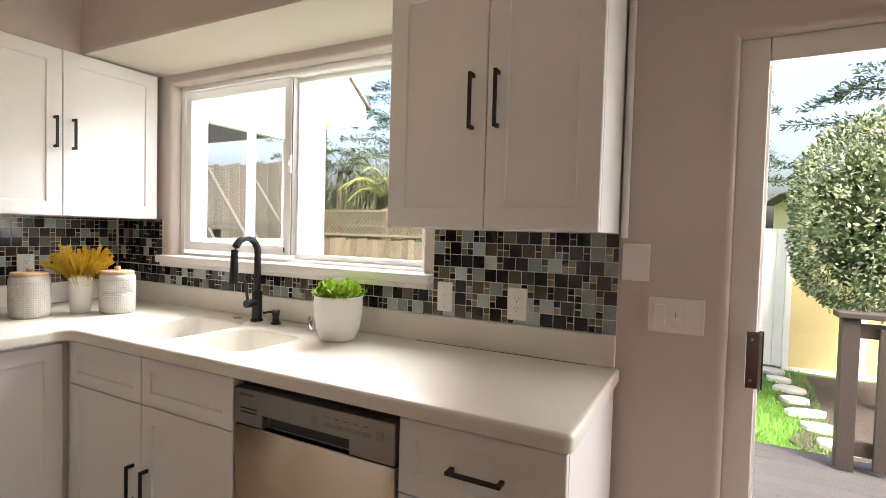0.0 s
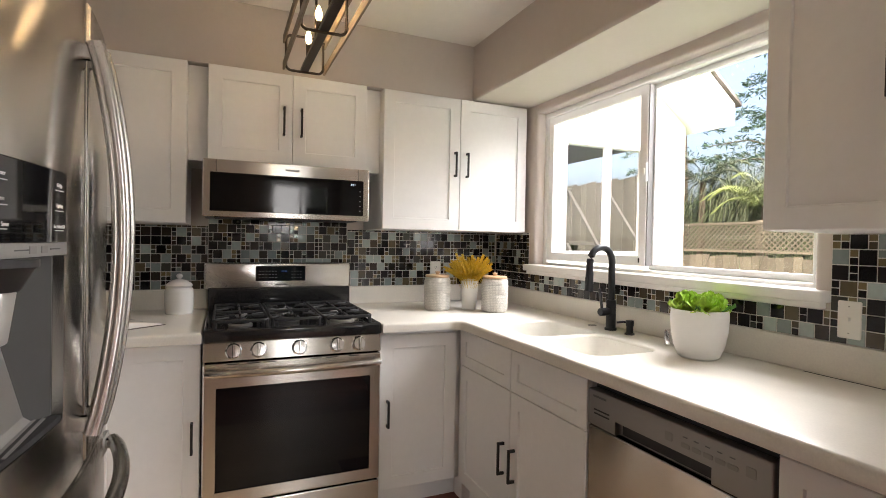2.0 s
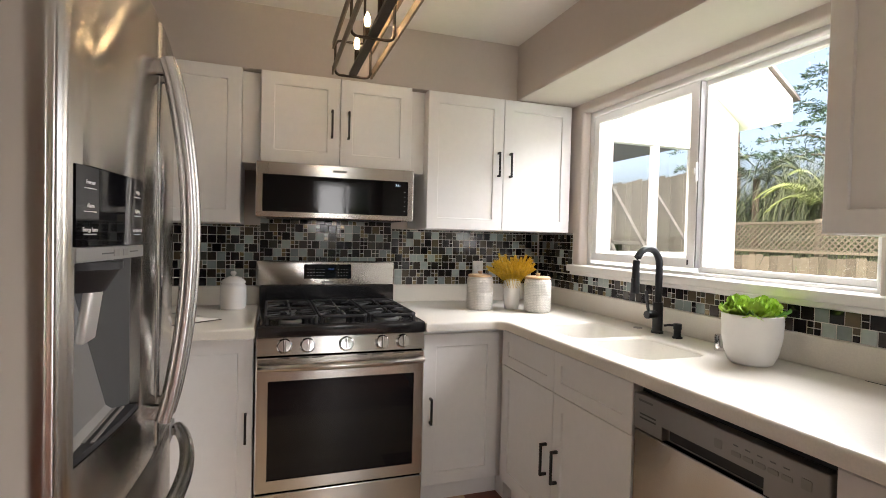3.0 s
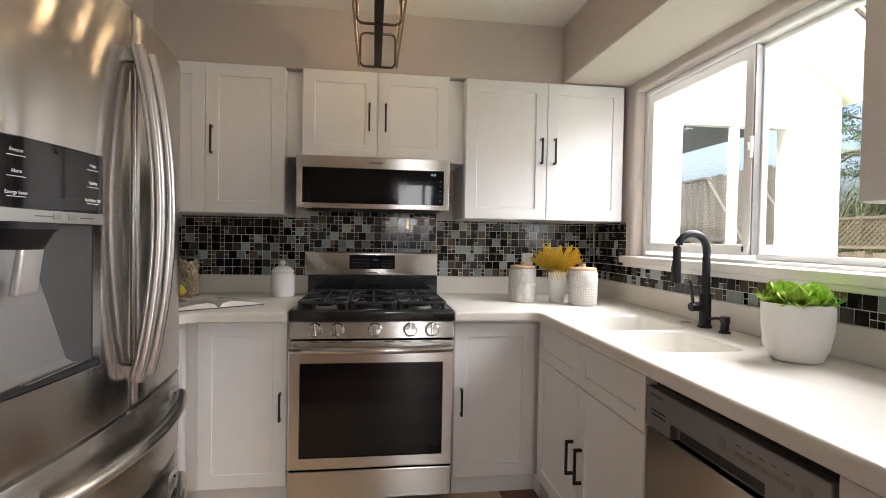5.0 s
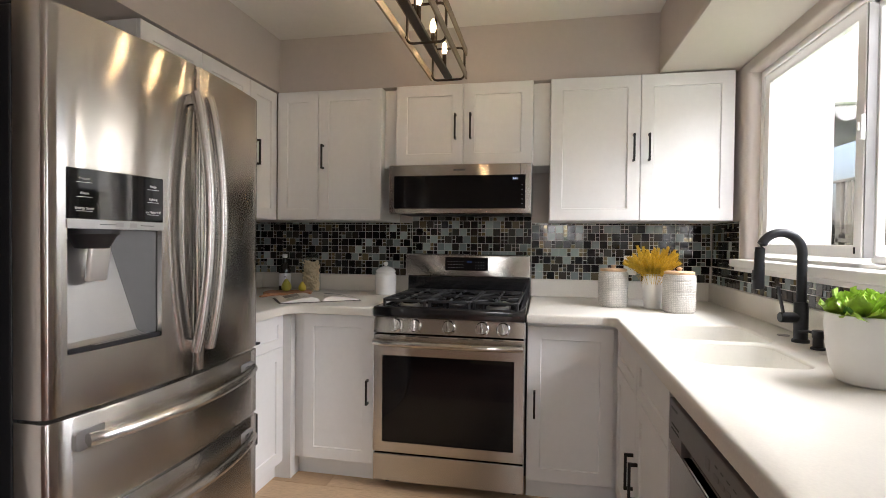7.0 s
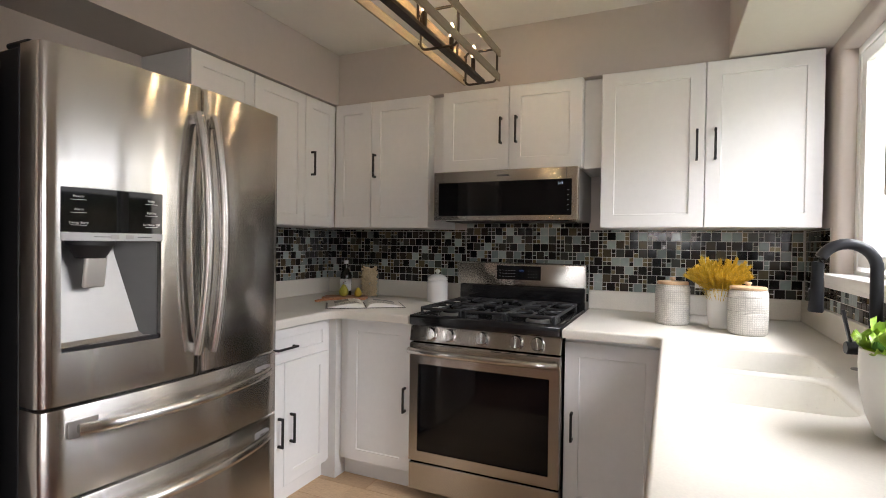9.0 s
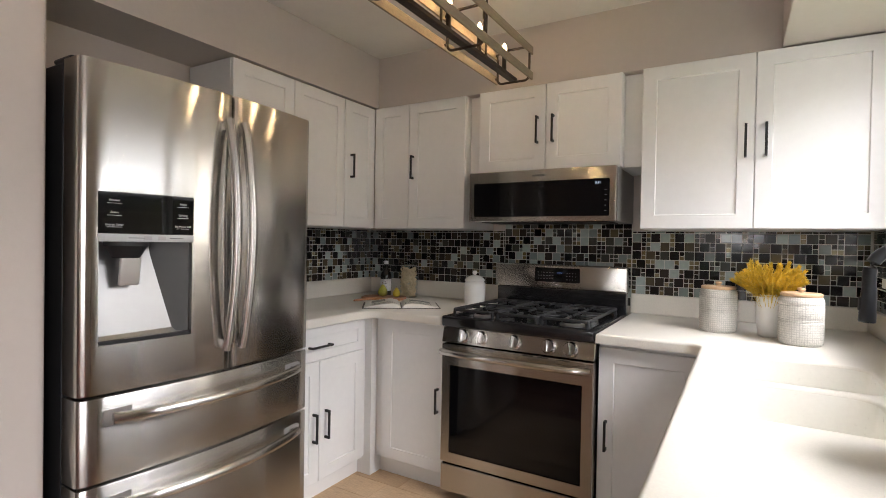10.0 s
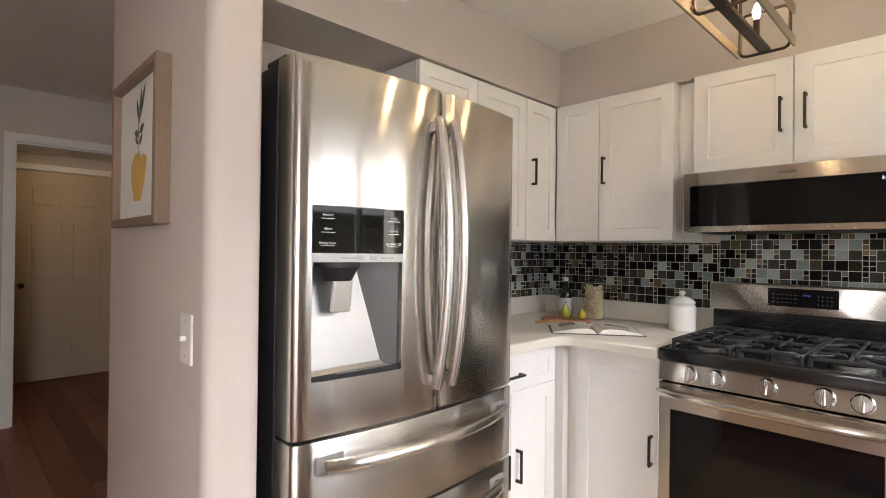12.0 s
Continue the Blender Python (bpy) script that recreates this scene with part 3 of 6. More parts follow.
part("logo_mark", box(0.365, 0.43, -0.001, 0.001, 0.232, 0.241), LOGO, fr)
for r in range(5):
    part("key_mark", box(W - 0.052, W - 0.044, -0.0026, -0.0018, 0.05 + r * 0.025, 0.053 + r * 0.025), DIMMARKS, fr)
part("bottom_vent", box(0.05, W - 0.05, 0.06, 0.30, -0.002, 0.005), DARKPLASTIC, mw, "black underside vent")

# refrigerator: front faces +y
W = 0.81
fg = thing("refrigerator", pose(-0.235, 1.2, 0, 0, 0, 180), "stainless steel french door fridge with dispenser and two drawers", "refrigerator")


def bow(x, d=0.035):
    return -d * (1 - ((x - W / 2) / (W / 2)) ** 2)


def bowed(x0, x1, z0, z1, thick=0.085, r=0.014, n=14):
    pts = []
    for i in range(n + 1):
        x = x0 + (x1 - x0) * i / n
        e = min(x - x0, x1 - x)
        ease = r - math.sqrt(max(0.0, r * r - max(0.0, r - e) ** 2)) if e < r else 0.0
        pts.append((x, bow(x) + ease))
    extra = []
    for a in (0.003, 0.007):
        extra.append(a)
    left = [(x0 + a, bow(x0 + a) + r - math.sqrt(max(0, r * r - (r - a) ** 2))) for a in extra]
    right = [(x1 - a, bow(x1 - a) + r - math.sqrt(max(0, r * r - (r - a) ** 2))) for a in reversed(extra)]
    pts = [pts[0], *left, *pts[1:-1], *right, pts[-1]]
    bm = prism([*pts, (x1, thick), (x0, thick)], z0, z1)
    es = [e for e in bm.edges if all(v.co.y < thick - 0.02 for v in e.verts) and abs(e.verts[0].co.z - e.verts[1].co.z) < 1e-6]
    bmesh.ops.bevel(bm, geom=es, offset=0.004, segments=2, affect="EDGES", profile=0.5, clamp_overlap=True)
    return bm


part("cabinet", box(0.0, W, 0.09, 0.80, 0.03, 1.752, 0.004), FRIDGESIDE, fg, "black textured cabinet sides")
part("gasket", box(0.012, W - 0.012, 0.075, 0.092, 0.06, 1.752), DARKPLASTIC, fg, "dark door gasket")
for fx in (0.06, W - 0.06):
    part("foot", lathe([(0.02, 0.0), (0.02, 0.032)], 12, at=(fx, 0.16, 0)), DARKPLASTIC, fg)
    part("foot", lathe([(0.02, 0.0), (0.02, 0.032)], 12, at=(fx, 0.72, 0)), DARKPLASTIC, fg)
for hx in (0.03, W - 0.03):
    part("hinge_cover", box(hx - 0.022, hx + 0.022, 0.07, 0.17, 1.7585, 1.773, 0.006), DARKPLASTIC, fg, "dark plastic hinge cover")
SX = 0.437
dz0, dz1 = 0.99, 1.409
ld = part("door", cut(bowed(0.0, SX - 0.002, 0.857, 1.758), box(0.044, 0.295, -0.1, 0.062, dz0, 1.272), box(0.041, 0.298, -0.1, -0.010, 1.272, dz1)), STEELV, fg, "brushed steel door with dispenser", 40)
rd = part("door", bowed(SX + 0.002, W, 0.857, 1.758), STEELV, fg, "brushed steel door", 40)
# dispenser
def follow(x0, x1, z0, z1, proud, back, n=8):
    """Plate that follows the bowed door front, standing proud of it."""
    xs = [x0 + (x1 - x0) * i / n for i in range(n + 1)]
    return prism([*[(x, bow(x) - proud) for x in xs], (x1, back), (x0, back)], z0, z1)


part("display", follow(0.042, 0.297, 1.294, dz1 - 0.002, 0.002, 0.004), BLACKGLASS, ld, "black glass touch display")
for z, t in ((1.385, "Freezer"), (1.352, "Alarm"), (1.318, "Energy Saver")):
    words("display_text", t, 0.0085, pose(0.080, bow(0.080) - 0.0026, z, 90, 0, -7.9), MARKS, ld)
for z, t in ((1.385, "Fridge"), (1.352, "Lighting"), (1.318, "Ice Maker Off")):
    words("display_text", t, 0.0085, pose(0.264, bow(0.264) - 0.0026, z, 90, 0, -3.4), MARKS, ld)
for z in (1.376, 1.343, 1.311):
    for x in (0.080, 0.264):
        part("display_line", follow(x - 0.018, x + 0.018, z, z + 0.0012, 0.0026, 0.0), MARKS, ld)
st = part("dispenser_strip", follow(0.042, 0.297, 1.272, 1.2925, 0.003, 0.004), SATIN, ld, "bright steel button strip")
for x in (0.165, 0.203):
    part("button", follow(x - 0.010, x + 0.010, 1.277, 1.288, 0.0042, 0.0, 3), GREYPLASTIC, st)
for x in (0.135, 0.245):
    part("strip_mark", follow(x - 0.02, x + 0.02, 1.2815, 1.2835, 0.0035, 0.0, 4), DARKMARKS, st)
bm = prism([(-0.003, 0.992), (0.012, 1.012), (0.058, 1.27), (0.0615, 1.271), (0.0615, 0.9915), (-0.003, 0.9905)], 0.0455, 0.2935, axis="x")
part("dispenser_chute", bm, SATIN, ld, "satin steel sloping dispenser back")
part("drip_tray", follow(0.048, 0.291, 0.9915, 1.0005, -0.002, 0.012), DARKPLASTIC, ld, "dark drip tray")
for i in range(2):
    part("tray_slot", box(0.11, 0.277, -0.013 + i * 0.012, -0.008 + i * 0.012, 1.0006, 1.0018), GREYPLASTIC, ld)
part("spout_housing", lathe([(0.034, 0.0), (0.05, 0.03), (0.056, 0.034), (0.056, 0.045)], 24, True, at=(0.125, 0.012, 1.226)), DARKPLASTIC, ld, "dark spout housing", 40)
bm = box(-0.028, 0.028, -0.007, 0.007, -0.052, 0.045, 0.006, 3)
lever = part("lever", bm, material("lever_finish", (0.72, 0.71, 0.69), 0.3, 0.6, grain=0.02), ld, "polished dispenser lever", 40)
lever.matrix_basis = pose(0.128, -0.002, 1.200, 8, 0, 0)
part("cavity_side", prism([(0.212, 0.052), (0.2915, -0.016), (0.2945, -0.016), (0.2945, 0.061), (0.212, 0.061)], 1.0008, 1.271), material("cavity_plastic", (0.07, 0.07, 0.07), 0.35, grain=0.05), ld, "dark grey cavity side")


def bar(points, r, parent, posts, label):
    h = part("handle", tube(points, r, 14), STEEL, parent, label, 50)
    for p in posts:
        part("handle_post", box(*p, 0.003), STEEL, h)
    return h


n = 18
for hx, d in ((SX - 0.031, ld), (SX + 0.029, rd)):
    by = bow(hx)
    pts = [(hx, by - 0.016 - 0.046 * math.sin(math.pi * i / n) ** 0.8, 0.925 + 0.745 * i / n) for i in range(n + 1)]
    bar(pts, 0.0160, d, [(hx - 0.010, hx + 0.010, by - 0.02, by + 0.006, z - 0.014, z + 0.014) for z in (0.945, 1.65)], "bowed steel bar handle")
for z0, z1, hz in ((0.617, 0.849, 0.792), (0.075, 0.609, 0.552)):
    dw = part("drawer", bowed(0.0, W, z0, z1), STEEL, fg, "brushed steel freezer drawer", 40)
    pts = [(0.075 + 0.66 * i / n, bow(0.075 + 0.66 * i / n) - 0.018 - 0.036 * math.sin(math.pi * i / n) ** 0.7, hz) for i in range(n + 1)]
    bar(pts, 0.0160, dw, [(x - 0.014, x + 0.014, bow(x) - 0.022, bow(x) + 0.006, hz - 0.010, hz + 0.010) for x in (0.09, 0.72)], "bowed steel bar handle")
    for x in (0.10, 0.71):
        part("handle_recess", panel(rounded(x - 0.045, x + 0.045, hz - 0.022, hz + 0.022, 0.008), bow(x) - 0.0035, bow(x) + 0.012), GREYPLASTIC, dw)

# dishwasher
DWSTRIP = material("grey_metallic_strip", (0.26, 0.25, 0.24), 0.38, 0.7, grain=0.03)
W = 0.604
dwm = thing("dishwasher", pose(-0.799, 2.578, 0), "stainless steel dishwasher with grey control strip under the counter", "dishwasher")
part("body", box(0.003, W - 0.003, 0.03, 0.56, 0.10, 0.868), DARKPLASTIC, dwm)
part("door", panel(rounded(0.0, W, 0.115, 0.722, 0.004), 0.0, 0.04, 0.004), STEELV, dwm, "brushed steel door with water spots")
cs = part("control_strip", cut(panel(rounded(0.0, W, 0.726, 0.840, 0.004), -0.004, 0.04, 0.005), bevel_where(box(0.125, 0.455, -0.05, 0.022, 0.722, 0.768), lambda c: c.y > 0, 0.01, 3)), DWSTRIP, dwm, "grey control strip with pocket handle")
part("pocket", box(0.118, 0.462, 0.021, 0.035, 0.72, 0.772), DARKPLASTIC, cs)
part("logo_mark", box(0.025, 0.085, -0.0045, -0.0035, 0.818, 0.8245), DARKMARKS, cs)
for z in (0.765, 0.777):
    part("vent_slot", box(0.03, 0.10, -0.0045, -0.0035, z, z + 0.005), DARKPLASTIC, cs)
for i in range(5):
    part("button", panel(rounded(0.365 + i * 0.033, 0.392 + i * 0.033, 0.786, 0.798, 0.003), -0.0052, -0.003), LOGO, cs)
    part("key_mark", box(0.370 + i * 0.033, 0.384 + i * 0.033, -0.0048, -0.0038, 0.812, 0.815), DARKMARKS, cs)
for x in (0.325, 0.555):
    part("button", panel(rounded(x - 0.012, x + 0.012, 0.786, 0.810, 0.003), -0.0052, -0.003), LOGO, cs)
part("toe_panel", box(0.0, W, 0.06, 0.08, 0.0, 0.10), DARKPLASTIC, dwm, "black toe panel")

# ---- window, garden door, glass door ----
win = tagged(new("window_1"), "white vinyl sliding kitchen window over the sink", "window", kind="structure")
WX0, WX1, WZ0, WZ1 = -2.065, -0.495, 1.176, 2.085


def framed(x0, x1, z0, z1, y0, y1, w, bevel=0.003):
    """Rectangular frame of four mitre-free rails in one mesh."""
    bm = cut(box(x0, x1, y0, y1, z0, z1), box(x0 + w, x1 - w, y0 - 0.1, y1 + 0.1, z0 + w, z1 - w))
    es = [e for e in bm.edges if len(e.link_faces) == 2 and e.calc_face_angle(0) > 0.5]
    bmesh.ops.bevel(bm, geom=es, offset=bevel, segments=2, affect="EDGES", profile=0.5, clamp_overlap=True)
    return bm


fr = part("window_frame", framed(WX0, WX1, WZ0 - 0.02, WZ1, 3.2625, 3.335, 0.034), VINYL, win)
sash = part("sash", framed(-2.034, -1.262, WZ0 + 0.03, WZ1 - 0.03, 3.268, 3.298, 0.046), VINYL, win, "sliding sash of white vinyl")
part("pane", box(-1.99, -1.306, 3.28, 3.285, WZ0 + 0.074, WZ1 - 0.074), PANE, sash, "clear glass pane").visible_shadow = False
fx = part("fixed_sash", framed(-1.272, -0.528, WZ0 + 0.015, WZ1 - 0.03, 3.302, 3.328, 0.026), VINYL, win)
part("pane", box(-1.248, -0.552, 3.312, 3.316, WZ0 + 0.039, WZ1 - 0.054), PANE, fx, "clear glass pane").visible_shadow = False
part("interlock", box(-1.2615, -1.2545, 3.272, 3.3005, WZ0 + 0.034, WZ1 - 0.036), GREYPLASTIC, sash, "grey gap seal between the sashes")
lt = part("latch", box(-1.272, -1.254, 3.255, 3.27, 1.60, 1.685, 0.004), VINYL, sash, "white sash latch")
part("latch_lever", box(-1.268, -1.258, 3.247, 3.256, 1.63, 1.66, 0.003), PLATE, lt)
part("lock_pin", box(-1.30, -1.294, 3.264, 3.27, 1.222, 1.245, 0.001), DARKPLASTIC, sash)
bm = box(-2.115, -0.437, 3.15, 3.262, 1.138, 1.176, 0.006, 3)
part("window_sill", bm, TRIM, win, "white painted window stool", 40)
tagged(part("window_trim", box(-2.10, -0.45, 3.168, 3.1995, 1.118, 1.1375, 0.004), TRIM), "white trim under the window stool", "trim", kind="structure")

dr = tagged(new("door_1"), "white framed garden doorway standing open", "door", kind="structure")
part("door_jamb", box(0.5655, 0.64, 3.235, 3.345, 0.0, 1.9345, 0.003), TRIM, dr)
part("door_jamb", box(1.545, 1.6195, 3.235, 3.345, 0.0, 1.9345, 0.003), TRIM, dr)
part("door_head", box(0.641, 1.544, 3.235, 3.345, 1.865, 1.9345, 0.003), TRIM, dr)
part("door_stop", box(0.641, 0.652, 3.285, 3.345, 0.0, 1.864, 0.002), TRIM, dr)
part("threshold", box(0.57, 1.615, 3.2, 3.36, -0.012, 0.014, 0.004), GREYPLASTIC, dr, "metal threshold")
lk = part("latch_plate", box(0.612, 0.645, 3.218, 3.2345, 0.905, 1.075, 0.002), CHROME, dr, "steel latch plate")
part("latch_slot", box(0.6455, 0.653, 3.216, 3.25, 0.90, 1.08, 0.002), GREYPLASTIC, lk)
part("latch_gap", box(0.6535, 0.657, 3.218, 3.25, 0.905, 1.075), DARKPLASTIC, lk)
for z in (0.93, 1.05):
    part("screw", lathe([(0.004, 0.0), (0.003, 0.0012), (0.0, 0.0014)], 10, False), GREYPLASTIC, lk).matrix_basis = pose(0.627, 3.218, z, 90, 0, 0)

gd = tagged(new("door_2"), "white sliding glass door to the side yard", "door", kind="structure")


def upright_frame(y0, y1, z0, z1, x0, x1, w):
    return cut(box(x0, x1, y0, y1, z0, z1), box(x0 - 0.1, x1 + 0.1, y0 + w, y1 - w, z0 + w, z1 - w))


part("door_frame", upright_frame(2.1, 3.08, 0.0, 2.2, 3.62, 3.70, 0.035), VINYL, gd)
for y0, y1, x in ((2.135, 2.61, 3.63), (2.57, 3.045, 3.665)):
    s = part("sliding_panel", upright_frame(y0, y1, 0.04, 2.16, x, x + 0.03, 0.04), VINYL, gd)
    part("pane", box(x + 0.012, x + 0.016, y0 + 0.04, y1 - 0.04, 0.08, 2.12), PANE, s, "clear glass pane").visible_shadow = False

# ---- switches and outlets ----
def wall_plate(m, w, h, kind, label):
    t = thing("switch_plate" if kind != "outlet" else "outlet_plate", m, label, "switch" if kind != "outlet" else "outlet")
    part("plate", panel(rounded(-w / 2, w / 2, -h / 2, h / 2, 0.004), -0.006, -0.0005, 0.002), PLATE, t)
    if kind == "outlet":
        part("insert", panel(rounded(-0.017, 0.017, -0.034, 0.034, 0.003), -0.0075, -0.005, 0.001), PLATE, t)
        for z in (-0.018, 0.018):
            for x in (-0.006, 0.006):
                part("slot", box(x - 0.001, x + 0.001, -0.0079, -0.007, z, z + 0.008), DARKPLASTIC, t)
            part("slot", box(-0.002, 0.002, -0.0079, -0.007, z - 0.009, z - 0.005), DARKPLASTIC, t)
    elif kind == "toggle":
        part("toggle", box(-0.005, 0.005, -0.018, -0.006, -0.004, 0.008, 0.001), PLATE, t)
        for z in (-0.04, 0.04):
            part("screw", box(-0.002, 0.002, -0.0067, -0.006, z - 0.002, z + 0.002), GREYPLASTIC, t)
    elif kind == "triple":
        for x in (-0.046, 0.0, 0.046):
            part("rocker", panel(rounded(x - 0.0165, x + 0.0165, -0.033, 0.033, 0.003), -0.009 if x else -0.0075, -0.005, 0.002), PLATE, t)
        part("slider", box(-0.012, 0.012, -0.0105, -0.007, -0.022, -0.006, 0.002), PLATE, t, "dimmer slider")
        part("slider_slot", box(-0.001, 0.001, -0.0082, -0.007, -0.006, 0.012), DARKMARKS, t)
    return t


wall_plate(pose(0.422, YW, 1.102), 0.158, 0.108, "triple", "white triple switch plate with dimmer beside the door")
wall_plate(pose(0.300, YW, 1.262), 0.082, 0.118, "blank", "white blank cover plate on the wall")
wall_plate(pose(-0.382, YW - 0.006, 1.095), 0.062, 0.112, "toggle", "white switch plate on the mosaic backsplash")
wall_plate(pose(-0.092, YW - 0.006, 1.092), 0.072, 0.115, "outlet", "white double outlet on the mosaic backsplash")
wall_plate(pose(XW + 0.006, 2.745, 1.115, 0, 0, 90), 0.072, 0.115, "outlet", "white outlet on the backsplash behind the canisters")
wall_plate(pose(-1.55, YL + 0.006, 1.13, 0, 0, 180), 0.072, 0.115, "outlet", "white outlet on the backsplash beside the fridge")
wall_plate(pose(-0.07, 1.015, 1.092, 0, 0, 90), 0.072, 0.115, "toggle", "white toggle switch plate on the wall end")

# ---- things on the counters ----
CERAMIC = material("white_ceramic", (0.80, 0.79, 0.77), 0.22, grain=0.01, blotch=0.02, coat=0.3)
MATTEPOT = material("matte_white_pot", (0.80, 0.79, 0.76), 0.5, grain=0.02, blotch=0.03)
LIDWOOD = material("lid_wood", (0.55, 0.37, 0.22), 0.45, grain=0.15, scale=25, stretch=(1, 12, 1))
BOARDWOOD = material("board_wood", (0.42, 0.20, 0.10), 0.4, grain=0.2, scale=20, stretch=(1, 10, 1))
LEAF = material("lettuce_leaf", (0.36, 0.56, 0.06), 0.45, grain=0.25, scale=60, blotch=0.25, blotch_scale=20)
LEAF2 = material("dark_leaf", (0.10, 0.26, 0.04), 0.45, grain=0.25, scale=60, blotch=0.25, blotch_scale=20)
SPRIG = material("yellow_sprig", (0.60, 0.40, 0.03), 0.6, grain=0.3, scale=90, blotch=0.25, blotch_scale=15)
SOIL = material("soil", (0.05, 0.035, 0.025), 0.95, grain=0.4, scale=150, bump=1.0)


def pattern_clay():
    """Pale stoneware with pressed bands of a small key pattern and fine lines."""
    m = material("patterned_stoneware", (0.80, 0.77, 0.71), 0.6, grain=0.05, scale=120, blotch=0.08, blotch_scale=15)
    nt = m.node_tree
    p = nt.nodes["Principled BSDF"]
    tc = node(nt, "ShaderNodeTexCoord")
    sep = node(nt, "ShaderNodeSeparateXYZ")
    nt.links.new(tc.outputs["Object"], sep.inputs[0])
    ang = node(nt, "ShaderNodeMath")
    ang.operation = "ARCTAN2"
    nt.links.new(sep.outputs["Y"], ang.inputs[0]), nt.links.new(sep.outputs["X"], ang.inputs[1])
    comb = node(nt, "ShaderNodeCombineXYZ")
    k = node(nt, "ShaderNodeMath")
    k.operation = "MULTIPLY"
    k.inputs[1].default_value = 0.08
    nt.links.new(ang.outputs[0], k.inputs[0])
    nt.links.new(k.outputs[0], comb.inputs["X"]), nt.links.new(sep.outputs["Z"], comb.inputs["Y"])
    br = node(nt, "ShaderNodeTexBrick", Scale=95.0, Color1=(1, 1, 1, 1), Color2=(0.9, 0.9, 0.9, 1), Mortar=(0, 0, 0, 1))
    br.inputs["Mortar Size"].default_value = 0.075
    br.offset = 0.0
    br.inputs["Brick Width"].default_value = 0.85
    br.inputs["Row Height"].default_value = 0.85
    fine = node(nt, "ShaderNodeTexBrick", Scale=120.0, Color1=(1, 1, 1, 1), Color2=(0.45, 0.45, 0.45, 1), Mortar=(0.1, 0.1, 0.1, 1))
    fine.inputs["Mortar Size"].default_value = 0.05
    fine.inputs["Brick Width"].default_value = 0.42
    fine.inputs["Row Height"].default_value = 0.21
    nt.links.new(comb.outputs[0], fine.inputs["Vector"])
    nt.links.new(comb.outputs[0], br.inputs["Vector"])
    both = node(nt, "ShaderNodeMix")
    both.data_type, both.blend_type = "RGBA", "MULTIPLY"
    both.inputs["Factor"].default_value = 0.75
    nt.links.new(br.outputs["Color"], both.inputs["A"]), nt.links.new(fine.outputs["Color"], both.inputs["B"])
    bump = node(nt, "ShaderNodeBump", Strength=0.6, Distance=0.0015)
    nt.links.new(both.outputs["Result"], bump.inputs["Height"])
    nt.links.new(bump.outputs[0], p.inputs["Normal"])
    src = p.inputs["Base Color"].links[0].from_socket
    mix = node(nt, "ShaderNodeMix")
    mix.data_type, mix.blend_type = "RGBA", "MULTIPLY"
    mix.inputs["Factor"].default_value = 0.45
    nt.links.new(src, mix.inputs["A"]), nt.links.new(both.outputs["Result"], mix.inputs["B"])
    nt.links.new(mix.outputs["Result"], p.inputs["Base Color"])
    return m


CLAY = pattern_clay()


def canister(x, y, turn, lid):
    t = thing("canister", pose(x, y, TOP, 0, 0, turn), "patterned stoneware canister with a wooden lid on the counter", "canister", "canisters")
    part("jar", lathe([(0.0, 0.0), (0.066, 0.0), (0.072, 0.006), (0.0735, 0.008), (0.075, 0.03), (0.0755, 0.086), (0.0738, 0.088), (0.0755, 0.091), (0.0738, 0.094), (0.0755, 0.097), (0.0738, 0.100), (0.0755, 0.103), (0.0755, 0.152), (0.074, 0.154), (0.0755, 0.157), (0.0755, 0.165), (0.071, 0.182), (0.064, 0.186), (0.06, 0.184), (0.0, 0.183)], 48, False), CLAY, t, "", 35)
    l = part("lid", lathe([(0.0, 0.0), (0.068, 0.0), (0.069, 0.003), (0.069, 0.010), (0.066, 0.013), (0.0, 0.014)], 36, False), LIDWOOD, t, "wooden lid", 35)
    l.matrix_basis = pose(0, 0, 0.187, lid, 0, 0)
    part("knob", lathe([(0.010, 0.0), (0.009, 0.006), (0.014, 0.012), (0.013, 0.018), (0.0, 0.020)], 18, False, at=(0, 0, 0.0135)), LIDWOOD, l, "", 40)
    return t


canister(-2.14, 2.60, 0, 0)
canister(-1.987, 2.888, 70, 0)

